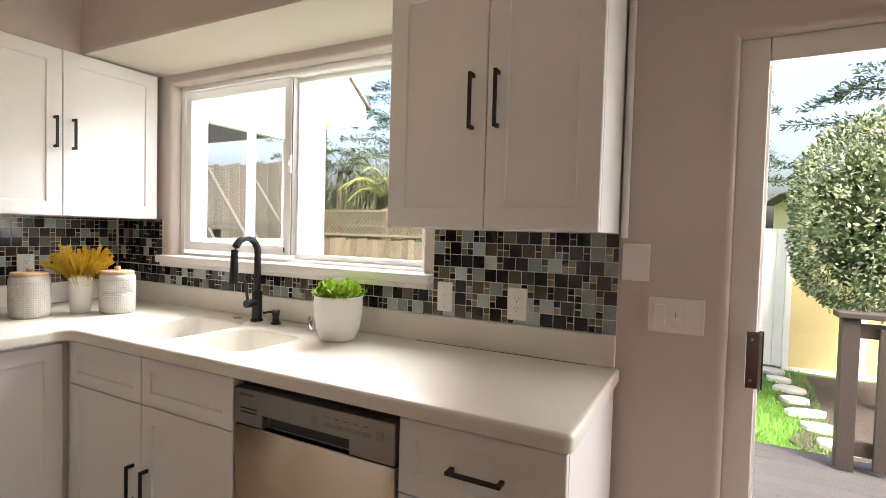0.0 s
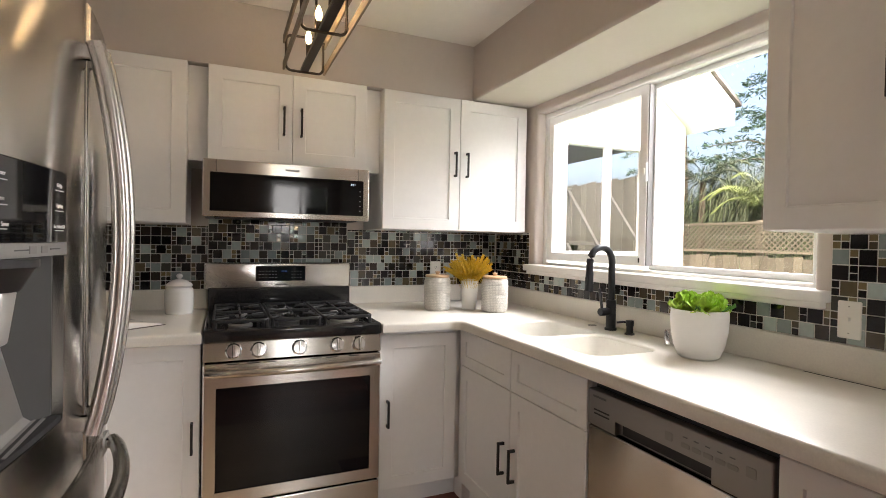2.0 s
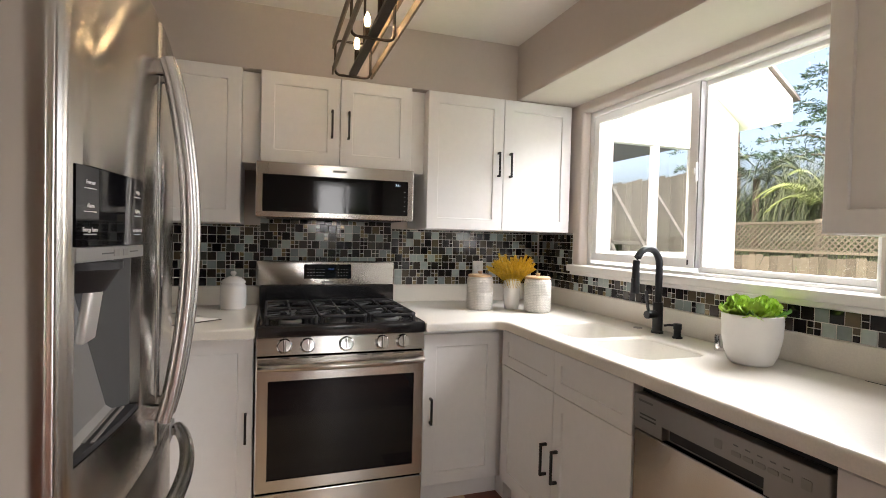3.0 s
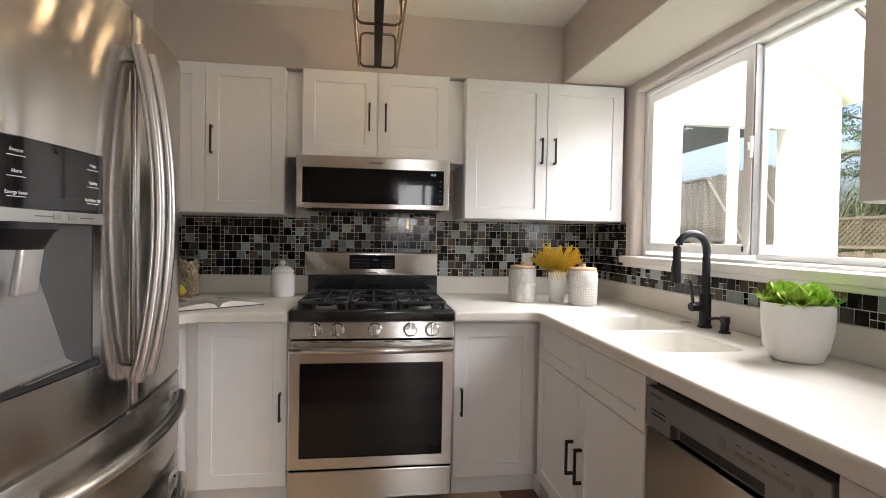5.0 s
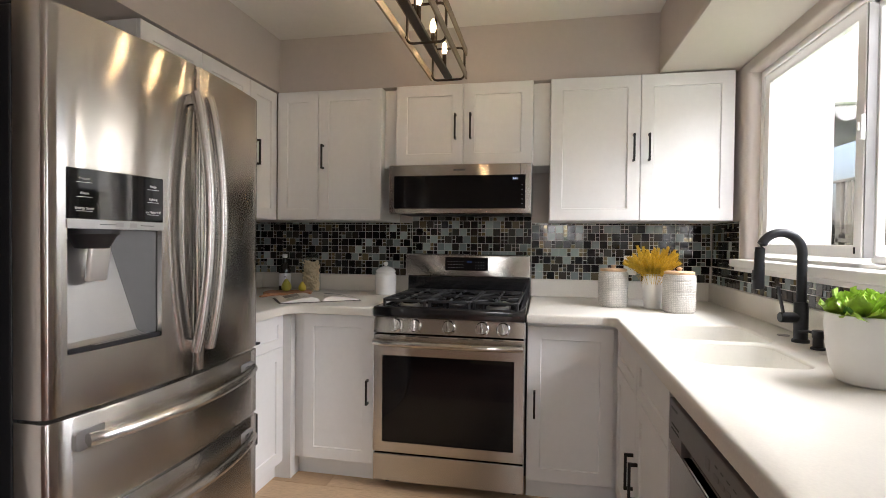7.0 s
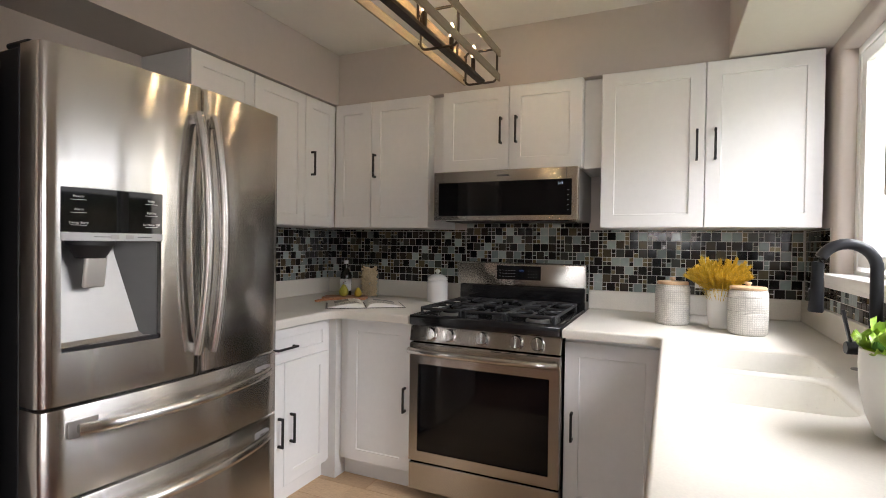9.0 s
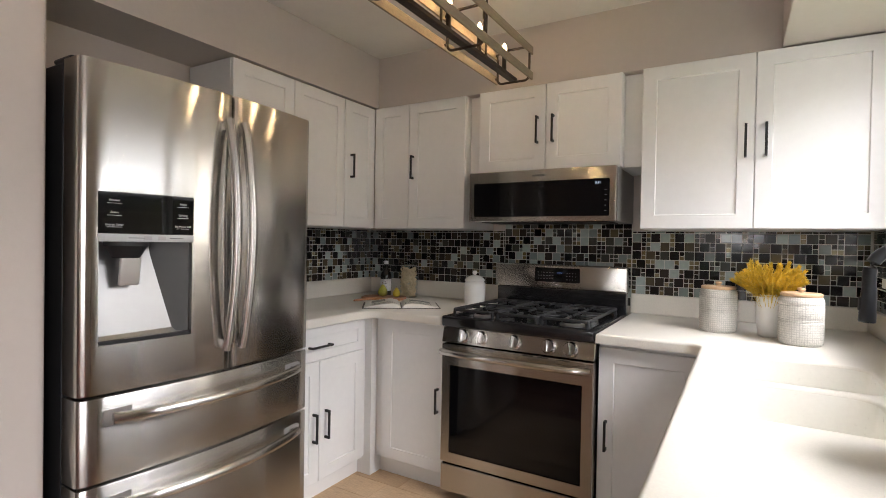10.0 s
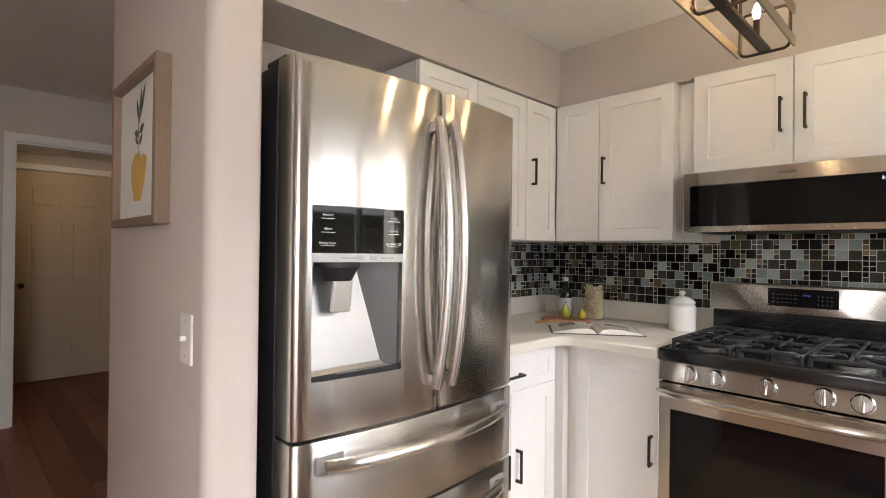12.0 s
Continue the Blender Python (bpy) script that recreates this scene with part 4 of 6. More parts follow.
vase = thing("vase", pose(-2.112, 2.79, TOP), "white fluted vase with yellow dried sprigs", "vase")
prof = [(0.0, 0.0), (0.036, 0.0), (0.040, 0.004), (0.046, 0.06), (0.049, 0.12), (0.047, 0.17), (0.0455, 0.18), (0.042, 0.18), (0.042, 0.06), (0.0, 0.05)]
part("vessel", lathe(prof, 40, False), MATTEPOT, vase, "", 35)
rng = random.Random(4)
for i in range(58):
    bm = bmesh.new()
    a = i * 2.39996
    lean = 0.05 + 0.95 * math.sqrt((i + 0.5) / 58) + rng.uniform(-0.08, 0.08)
    ln = rng.uniform(0.12, 0.155) * (1.08 - 0.10 * lean)
    d = Vector((math.cos(a) * math.sin(lean), math.sin(a) * math.sin(lean), math.cos(lean)))
    b0 = Vector((math.cos(a) * 0.022, math.sin(a) * 0.022, 0.165))
    side = d.cross(Vector((0, 0, 1))).normalized()
    nn = side.cross(d)
    segs = 9
    for s in range(segs):
        f = s / segs
        c0 = b0 + d * (0.012 + ln * f) + Vector((0, 0, -0.025 * lean * f * f))
        w = 0.019 * (1 - f) ** 0.7 + 0.004
        for k in range(6):
            th = 2 * math.pi * k / 6 + s * 0.6
            o = side * math.cos(th) + nn * math.sin(th)
            tip = c0 + o * w + d * 0.024
            q = (o.cross(d)).normalized() * 0.0055
            mid = c0 + o * w * 0.55 + d * 0.009
            bm.faces.new([bm.verts.new(c0), bm.verts.new(mid + q), bm.verts.new(tip), bm.verts.new(mid - q)])
    p0, p1 = Vector((b0.x * 0.6, b0.y * 0.6, 0.07)), b0 + d * (0.012 + ln)
    bm.faces.new([bm.verts.new(p0 + side * 0.0012), bm.verts.new(p0 - side * 0.0012), bm.verts.new(p1 - side * 0.001), bm.verts.new(p1 + side * 0.001)])
    part("sprig", bm, SPRIG, vase, "yellow dried sprig")

# potted plant
pot = thing("potted_plant", pose(-0.758, 3.022, TOP) @ Matrix.Scale(0.93, 4), "white round planter with bright green leafy succulent", "plant")
part("pot", lathe([(0.0, 0.0), (0.062, 0.0), (0.072, 0.006), (0.088, 0.045), (0.098, 0.10), (0.101, 0.15), (0.100, 0.182), (0.097, 0.184), (0.094, 0.182), (0.094, 0.16), (0.0, 0.158)], 56, False), MATTEPOT, pot, "smooth white planter", 35)
part("soil", lathe([(0.0, 0.166), (0.093, 0.163)], 32, False), SOIL, pot, "dark soil")


rng = random.Random(9)


def round_leaf(bm, base, a, tilt, length, width, n=6, m=7):
    """Broad cupped leaf with a blunt wavy tip, leaning outwards by tilt from upright."""
    d = Vector((math.cos(a) * math.sin(tilt), math.sin(a) * math.sin(tilt), math.cos(tilt)))
    side = Vector((-math.sin(a), math.cos(a), 0))
    up = side.cross(d).normalized()
    ph = rng.uniform(0, 6.28)
    rows = []
    for i in range(n + 1):
        f = i / n
        w = width * (0.35 + 0.65 * math.sin(math.pi * min(0.5, 0.62 * f)) ** 0.8) * (1.0 if f < 0.75 else 1 - 0.5 * ((f - 0.75) / 0.25) ** 2)
        c = base + d * length * f - up * (length * 0.28 * f * f)
        rows.append([bm.verts.new(c + side * w * (j / m - 0.5) + up * (width * 0.55 * (j / m - 0.5) ** 2 + 0.0065 * f * f * math.sin(ph + 2.2 * j))) for j in range(m + 1)])
    for p, q in zip(rows, rows[1:]):
        for j in range(m):
            bm.faces.new((p[j], p[j + 1], q[j + 1], q[j]))


for r in range(5):
    bm = bmesh.new()
    a0 = 2 * math.pi * r / 5 + 0.5
    cx, cy = 0.055 * math.cos(a0), 0.055 * math.sin(a0)
    for ring, (cnt, tilt, ln, w) in enumerate(((6, 1.35, 0.060, 0.058), (5, 0.95, 0.062, 0.058), (4, 0.55, 0.056, 0.048), (2, 0.2, 0.044, 0.034))):
        for k in range(cnt):
            round_leaf(bm, Vector((cx, cy, 0.174 + 0.005 * ring)), 2 * math.pi * k / cnt + 0.7 * ring + rng.uniform(-0.2, 0.2), tilt + rng.uniform(-0.2, 0.2), ln * rng.uniform(0.8, 1.2), w * rng.uniform(0.85, 1.2))
    part("rosette", bm, LEAF, pot, "bright green ruffled leaves", 60)
bm = bmesh.new()
for k in range(5):
    t = rng.uniform(0, 6.28)
    round_leaf(bm, Vector((0.07 * math.cos(t), 0.07 * math.sin(t), 0.178)), t, 1.3, 0.055, 0.022)
part("outer_leaves", bm, LEAF2, pot, "darker green outer leaves", 60)

# faucet
fc = thing("faucet", pose(-1.30, 3.112, TOP, 0, 0, 6), "matte black pull-down kitchen faucet with high arc", "faucet")
part("base", lathe([(0.0, 0.0), (0.027, 0.0), (0.027, 0.008), (0.024, 0.011), (0.022, 0.012), (0.022, 0.135), (0.0205, 0.138), (0.0, 0.138)], 32, False), FAUCETBLACK, fc, "", 35)
R = 0.070
neck = [(0, 0, 0.138), (0, 0, 0.20), (0, 0, 0.26), (0, 0, 0.295)] + [(0, -R + R * math.cos(math.pi * i / 14), 0.308 + R * math.sin(math.pi * i / 14)) for i in range(15)] + [(0, -2 * R, 0.29), (0, -2 * R - 0.001, 0.275)]
part("neck", tube(neck, 0.0155, 18), FAUCETBLACK, fc, "curved black neck", 50)
sp = part("spray_head", lathe([(0.0, 0.0), (0.0175, 0.0), (0.019, 0.004), (0.0165, 0.085), (0.0145, 0.10), (0.0, 0.101)], 24, False), FAUCETBLACK, fc, "black spray head", 35)
sp.matrix_basis = pose(0, -2 * R - 0.003, 0.182, -2, 0, 0)
part("spray_button", box(-0.006, 0.006, -0.0205, -0.015, 0.03, 0.065, 0.002), DARKPLASTIC, sp)
vb = part("valve", lathe([(0.0, 0.0), (0.018, 0.0), (0.018, 0.055), (0.016, 0.058), (0.0, 0.058)], 24, False), FAUCETBLACK, fc, "", 35)
vb.matrix_basis = pose(0, -0.012, 0.085, 90, 0, 0)
part("lever", box(-0.007, 0.007, -0.005, 0.003, 0.0, 0.105, 0.003), FAUCETBLACK, fc, "flat black lever", 40).matrix_basis = pose(0, -0.055, 0.09, 12, 0, 0)
sd = thing("soap_dispenser", pose(-1.176, 3.107, TOP, 0, 0, -40), "matte black soap dispenser beside the faucet", "soap dispenser")
part("base", lathe([(0.0, 0.0), (0.021, 0.0), (0.021, 0.006), (0.015, 0.009), (0.0145, 0.036), (0.017, 0.040), (0.017, 0.062), (0.0, 0.064)], 24, False), FAUCETBLACK, sd, "", 35)
part("nozzle", tube([(0, 0, 0.054), (0, -0.03, 0.054), (0, -0.055, 0.050)], 0.005, 10), FAUCETBLACK, sd, "", 50)
ag = thing("air_gap_cap", pose(-0.945, 3.09, TOP), "small polished steel air gap cap beside the planter", "sink fitting")
part("cap", lathe([(0.0, 0.0), (0.020, 0.0), (0.020, 0.056), (0.017, 0.062), (0.0, 0.063)], 28, False), CHROME, ag, "", 35)
hc = thing("hole_cover", pose(-1.426, 3.112, TOP), "flat steel hole cover set in the counter", "sink fitting")
part("disc", lathe([(0.0, 0.0), (0.021, 0.0), (0.020, 0.003), (0.0, 0.004)], 24, False), GREYPLASTIC, hc, "", 35)

# sugar jar
jar = thing("ceramic_jar", pose(-2.36, 1.275, TOP) @ Matrix.Scale(1.08, 4), "white ceramic lidded jar beside the range", "jar")
part("body", lathe([(0.0, 0.0), (0.055, 0.0), (0.059, 0.005), (0.061, 0.05), (0.061, 0.105), (0.058, 0.118), (0.054, 0.122), (0.054, 0.128), (0.0, 0.128)], 40, False), CERAMIC, jar, "", 35)
lid = part("lid", lathe([(0.0, 0.128), (0.057, 0.1285), (0.058, 0.133), (0.052, 0.142), (0.034, 0.155), (0.014, 0.161), (0.0, 0.162)], 40, False), CERAMIC, jar, "", 35)
part("knob", lathe([(0.007, 0.159), (0.008, 0.165), (0.014, 0.172), (0.0145, 0.179), (0.010, 0.186), (0.0, 0.188)], 20, False), CERAMIC, lid, "", 40)

# jar of pasta
CLEAR = glass("jar_glass", (0.93, 0.95, 0.93), 0.02)
PASTA = material("dry_pasta", (0.78, 0.64, 0.42), 0.55, grain=0.1, blotch=0.1, blotch_scale=40)
pj = thing("pasta_jar", pose(-2.385, 0.765, TOP) @ Matrix.Scale(1.17, 4), "clear clip-top glass jar full of dry pasta", "jar")
g = part("glass_jar", lathe([(0.0, 0.0), (0.046, 0.0), (0.051, 0.006), (0.051, 0.165), (0.043, 0.180), (0.043, 0.190)], 36, False), CLEAR, pj, "clear glass", 35)
g.visible_shadow = False
g = part("glass_lid", lathe([(0.044, 0.191), (0.050, 0.194), (0.050, 0.200), (0.038, 0.210), (0.0, 0.212)], 36, False), CLEAR, pj, "clear glass lid", 35)
g.visible_shadow = False
part("wire_clip", tube([(0.052 * math.cos(a), 0.052 * math.sin(a), 0.184) for a in [2 * math.pi * i / 24 for i in range(25)]], 0.0015, 6), CHROME, pj, "wire clip")
bm = bmesh.new()
rng = random.Random(2)
for i in range(330):
    z = 0.008 + 0.156 * rng.random()
    a, r = rng.uniform(0, 6.28), 0.0385 * math.sqrt(rng.uniform(0.3, 1))
    m = Matrix.Translation((r * math.cos(a), r * math.sin(a), z)) @ Euler((rng.uniform(0, 3), rng.uniform(0, 3), rng.uniform(0, 3))).to_matrix().to_4x4()
    pts = [m @ Vector((0.0075 * math.cos(t), 0.0075 * math.sin(t), 0.0025 * t)) for t in (0, 0.8, 1.6, 2.4, 3.2)]
    tube(pts, 0.0042, 6, bm)
part("pasta", bm, PASTA, pj, "pale curled dry pasta", 60)

# bottle
BOTTLE = material("dark_bottle_glass", (0.012, 0.010, 0.008), 0.06, grain=0.05, coat=0.6)
bt = thing("bottle", pose(-2.372, 0.585, TOP) @ Matrix.Diagonal((1.15, 1.15, 1.0, 1.0)), "dark glass bottle with a white label", "bottle")
part("glass", lathe([(0.0, 0.0), (0.031, 0.0), (0.033, 0.004), (0.033, 0.135), (0.028, 0.155), (0.014, 0.178), (0.0125, 0.20), (0.0125, 0.215), (0.0, 0.215)], 32, False), BOTTLE, bt, "", 35)
part("cap", lathe([(0.0135, 0.2155), (0.0135, 0.238), (0.0, 0.239)], 20, False), MARKS, bt, "white cap", 35)
bm = bmesh.new()
for i in range(12):
    for z0, z1 in ((0.035, 0.115),):
        a0, a1 = radians(-75 + 150 * i / 12 + 30), radians(-75 + 150 * (i + 1) / 12 + 30)
        bm.faces.new([bm.verts.new((0.0334 * math.cos(a), 0.0334 * math.sin(a), z)) for a, z in ((a0, z0), (a1, z0), (a1, z1), (a0, z1))])
lb = part("label", bm, MARKS, bt, "white paper label", 60)
for z, w in ((0.095, 8), (0.085, 14), (0.06, 18), (0.052, 12)):
    bm = bmesh.new()
    for i in range(6):
        a0, a1 = radians(30 - w + 2 * w * i / 6), radians(30 - w + 2 * w * (i + 1) / 6)
        bm.faces.new([bm.verts.new((0.0337 * math.cos(a), 0.0337 * math.sin(a), q)) for a, q in ((a0, z), (a1, z), (a1, z + 0.003), (a0, z + 0.003))])
    part("label_line", bm, DARKMARKS, lb)

# cutting board, pears, book
cb = thing("cutting_board", pose(-2.20, 0.70, TOP, 0, 0, 20), "reddish wooden paddle board with a handle", "cutting board")
bm = panel(rounded(-0.09, 0.09, -0.14, 0.14, 0.06, 8), -0.016, -0.0005, 0.004)
bmesh.ops.rotate(bm, verts=bm.verts[:], cent=(0, 0, 0), matrix=Matrix.Rotation(radians(90), 3, "X"))
bmesh.ops.scale(bm, vec=(1, 1, -1) if min(v.co.z for v in bm.verts) < -0.001 else (1, 1, 1), verts=bm.verts[:])
bmesh.ops.recalc_face_normals(bm, faces=bm.faces[:])
part("board", bm, BOARDWOOD, cb)
part("handle", tube([(0.075, -0.05, 0.0085), (0.13, -0.085, 0.0085), (0.19, -0.11, 0.0085), (0.215, -0.12, 0.0085)], [0.014, 0.012, 0.013, 0.009], 12, flat=0.6), BOARDWOOD, cb, "", 50)
PEAR = material("pear_skin", (0.36, 0.34, 0.05), 0.4, grain=0.15, scale=120, blotch=0.2, blotch_scale=15)
LEMON = material("yellow_fruit_skin", (0.58, 0.45, 0.05), 0.4, grain=0.1, scale=150, blotch=0.1, bump=0.4, bump_scale=300)
for x, y, s, mat, lab in ((-2.20, 0.69, 1.0, PEAR, "green pear on the wooden board"), (-2.22, 0.785, 0.78, LEMON, "yellow pear on the wooden board")):
    pr = thing("pear", pose(x, y, TOP + 0.017, 0, 0, 0), lab, "fruit", "pears")
    part("flesh", lathe([(0.0, 0.0), (0.016 * s, 0.001), (0.028 * s, 0.012 * s), (0.031 * s, 0.028 * s), (0.026 * s, 0.045 * s), (0.016 * s, 0.060 * s), (0.011 * s, 0.070 * s), (0.004 * s, 0.075 * s), (0.0, 0.075 * s)], 24, False), mat, pr, "", 60)
    part("stem", tube([(0, 0, 0.073 * s), (0.003, 0.001, 0.083 * s), (0.007, 0.002, 0.090 * s)], 0.0014, 6), BOARDWOOD, pr, "brown stem")
PAPER = material("book_paper", (0.76, 0.73, 0.67), 0.7, grain=0.03)
PHOTO = material("printed_photo", (0.22, 0.21, 0.20), 0.5, grain=0.5, scale=35, blotch=0.4, blotch_scale=22)
PICTUREDARK = material("book_cover", (0.09, 0.07, 0.06), 0.5, grain=0.1)
bk = thing("open_book", pose(-1.975, 0.995, TOP, 0, 0, 127), "open cookbook lying on the counter corner", "book")
cov = part("cover", box(-0.218, 0.218, -0.135, 0.135, 0.0005, 0.004, 0.001, 1), PICTUREDARK, bk, "dark book cover")
for sgn in (-1, 1):
    top = [(0.004, 0.006), (0.02, 0.022), (0.05, 0.029), (0.09, 0.027), (0.13, 0.021), (0.17, 0.014), (0.207, 0.007)]
    out = [(sgn * x, z) for x, z in top] + [(sgn * 0.207, 0.0045), (sgn * 0.004, 0.0045)]
    pg = part("page_block", prism(out, -0.128, 0.128, axis="y"), PAPER, bk, "printed white pages")
    bm = bmesh.new()
    seg = [(x, z + 0.0007) for x, z in top]
    lo, hi = (0.0, 0.11) if sgn < 0 else (-0.005, 0.06)
    sl = seg[2:6] if sgn > 0 else seg[3:6]
    for (xa, za), (xb, zb) in zip(sl, sl[1:]):
        bm.faces.new([bm.verts.new((sgn * x, y, z)) for x, y, z in ((xa, lo, za), (xb, lo, zb), (xb, hi, zb), (xa, hi, za))])
    part("photo", bm, PHOTO, pg, "printed photograph")
    for r in range(7):
        y = -0.105 + r * 0.012
        bm = bmesh.new()
        for (xa, za), (xb, zb) in zip(seg[1:5], seg[2:6]):
            bm.faces.new([bm.verts.new((sgn * x, q, z)) for x, q, z in ((xa, y, za), (xb, y, zb), (xb, y + 0.003, zb), (xa, y + 0.003, za))])
        part("text_line", bm, DARKMARKS, pg)

# ---- chandelier ----
BRONZE = material("dark_bronze", (0.055, 0.042, 0.032), 0.45, 0.7, grain=0.25, scale=80, bump=0.4, bump_scale=150)
PLANK = material("weathered_wood", (0.22, 0.17, 0.115), 0.6, grain=0.3, scale=40, stretch=(1.0, 14, 14), bump=0.5, bump_scale=60)
BULB = material("candle_bulb", (0.9, 0.8, 0.6), 0.2, emit=(1.0, 0.66, 0.32), strength=22.0)
ch = thing("chandelier", pose(0, 1.785, 2.01), "linear cage chandelier of wood bars, iron loops and candle bulbs", "lamp")
CX0, CX1, HW, HH = -1.70, -0.79, 0.08, 0.146
part("bottom_bar", box(CX0 - 0.012, CX1 + 0.012, -0.016, 0.016, 0.002, 0.018, 0.002), BRONZE, ch, "dark iron bar carrying the candles")
for y in (-HW, HW):
    s = 1 if y > 0 else -1
    for z in (0.002, HH - 0.034):
        part("wood_bar", box(CX0 - 0.015, CX1 + 0.015, y + s * 0.004 - 0.004, y + s * 0.004 + 0.004, z, z + 0.034, 0.0015), PLANK, ch, "weathered wood side bar")
for x in (CX0, -1.245, CX1):
    pts = [(x, a, b) for a, b in rounded(-HW + 0.004, HW - 0.004, 0.0, HH, 0.022, 4)]
    pts.append(pts[0])
    part("loop", tube(pts, 0.0055, 8, up=(1, 0, 0)), BRONZE, ch, "rounded iron loop", 50)
    for y in (-HW, HW):
        for z in (0.02, HH - 0.02):
            part("rivet", lathe([(0.006, 0.0), (0.005, 0.004), (0.0, 0.005)], 10, False), BRONZE, ch).matrix_basis = pose(x + 0.012, y - math.copysign(0.0005, y), z, 90 if y > 0 else -90, 0, 0)
for x in (-1.60, -1.36, -1.12, -0.88):
    cn = part("candle", lathe([(0.0125, 0.018), (0.0125, 0.022), (0.0095, 0.024), (0.0095, 0.082), (0.0, 0.082)], 16, False), BRONZE, ch, "dark candle sleeve", 40)
    cn.location = (x, 0, 0)
    b = part("bulb", lathe([(0.006, 0.0825), (0.0075, 0.088), (0.0115, 0.100), (0.0115, 0.112), (0.007, 0.128), (0.0015, 0.138), (0.0, 0.1385)], 16, False), BULB, cn, "lit flame-shaped bulb", 60)
for x in (-1.42, -1.07):
    part("stem", tube([(x, 0, 0.018), (x, 0, 0.43)], 0.005, 8), BRONZE, ch)
part("canopy", box(-1.48, -1.01, -0.05, 0.05, 0.42, 0.4395, 0.005), BRONZE, ch, "dark ceiling canopy")
for x in (-1.60, -1.36, -1.12, -0.88):
    lamp("candle_light", "POINT", Matrix.Translation((x, 1.785, 2.125)), CANDLE, (1.0, 0.66, 0.34), 0.012)

# ---- wall end, living room and hall ----
PICWOOD = material("frame_wood", (0.24, 0.17, 0.12), 0.55, grain=0.15, scale=30, stretch=(8, 8, 1))
MATBOARD = material("picture_paper", (0.76, 0.75, 0.72), 0.7, grain=0.02)
OCHRE = material("ochre_ink", (0.62, 0.40, 0.11), 0.7, grain=0.1)
INK = material("grey_ink", (0.10, 0.10, 0.09), 0.7, grain=0.1)
pc = thing("framed_picture", pose(-0.07, 0.642, 1.362, 0, 0, 90) @ Matrix.Diagonal((0.94, 0.85, 0.975, 1.0)), "framed print of a plant in a yellow vase", "picture")
bm = cut(box(-0.245, 0.245, -0.045, -0.001, 0.0, 0.44), box(-0.222, 0.222, -0.1, -0.010, 0.023, 0.417))
part("frame", bevel_where(bm, lambda c: c.y < -0.04, 0.002, 1), PICWOOD, pc, "brown wooden frame")
pp = part("print", box(-0.2215, 0.2215, -0.020, -0.0105, 0.0235, 0.4165), MATBOARD, pc, "white paper print")
part("vase_shape", prism([(-0.05, 0.075), (0.025, 0.072), (0.065, 0.13), (0.085, 0.19), (0.055, 0.205), (0.02, 0.198), (0.01, 0.215), (-0.045, 0.212), (-0.085, 0.185), (-0.08, 0.13)], -0.021, -0.0203, axis="y"), OCHRE, pp, "ochre vase shape")


def inked_leaf(x, z, ang, ln, w):
    pts = []
    for i in range(9):
        f = i / 8
        pts.append((ln * f, w * math.sin(math.pi * f)))
    for i in range(7, 0, -1):
        f = i / 8
        pts.append((ln * f, -w * math.sin(math.pi * f)))
    ca, sa = math.cos(radians(ang)), math.sin(radians(ang))
    part("leaf_shape", prism([(x + a * ca - b * sa, z + a * sa + b * ca) for a, b in pts], -0.021, -0.0203, axis="y"), INK, pp)


for x, z, ang, ln, w in ((-0.005, 0.215, 92, 0.14, 0.002), (-0.005, 0.30, 110, 0.08, 0.009), (0.0, 0.30, 78, 0.10, 0.010), (0.005, 0.31, 60, 0.11, 0.011), (-0.005, 0.265, 165, 0.05, 0.012), (0.0, 0.27, 20, 0.055, 0.012), (0.0, 0.235, 40, 0.045, 0.010), (-0.01, 0.24, 150, 0.04, 0.008)):
    inked_leaf(x, z, ang, ln, w)

# doorway casing, hall door
structure("hall_ceiling", box(-3.06, 0.3, -3.98, SOUTH - 0.121, 2.2, 2.3), CEIL, "low dim hall ceiling", "ceiling")
tagged(part("doorway_trim", cut(box(-0.96, 0.056, SOUTH - 0.005, SOUTH + 0.016, 0.0, 2.12), box(-0.90, 0.0, SOUTH - 0.1, SOUTH + 0.1, -0.1, 2.06)), TRIM), "white casing round the hall doorway", "trim", kind="structure")
tagged(part("doorway_lining", cut(box(-0.8995, -0.0005, SOUTH - 0.13, SOUTH - 0.006, 0.0, 2.0595), box(-0.885, -0.015, SOUTH - 0.3, SOUTH + 0.1, -0.1, 2.045)), TRIM), "white lining of the hall doorway", "trim", kind="structure")
hd = tagged(new("door_3"), "closed cream six-panel hall door", "door", kind="structure")
hd.matrix_basis = pose(-0.10, -3.925, 0, 0, 0, 180)
CREAM = material("cream_door_paint", (0.52, 0.41, 0.29), 0.4, grain=0.03, blotch=0.05)
DW, DH = 0.80, 2.03
bm = box(0.0, DW, 0.0, 0.04, 0.01, DH)
cutters = []
for x0, x1 in ((0.11, 0.365), (0.435, 0.69)):
    for z0, z1 in ((0.22, 0.82), (0.96, 1.56), (1.68, 1.90)):
        cutters.append(box(x0, x1, -0.05, 0.008, z0, z1))
leaf = part("door_leaf", cut(bm, *cutters), CREAM, hd, "cream painted door leaf")
for x0, x1 in ((0.11, 0.365), (0.435, 0.69)):
    for z0, z1 in ((0.22, 0.82), (0.96, 1.56), (1.68, 1.90)):
        part("raised_panel", panel(rounded(x0 + 0.025, x1 - 0.025, z0 + 0.025, z1 - 0.025, 0.002, 1), 0.0025, 0.009, 0.006, 1), CREAM, leaf)
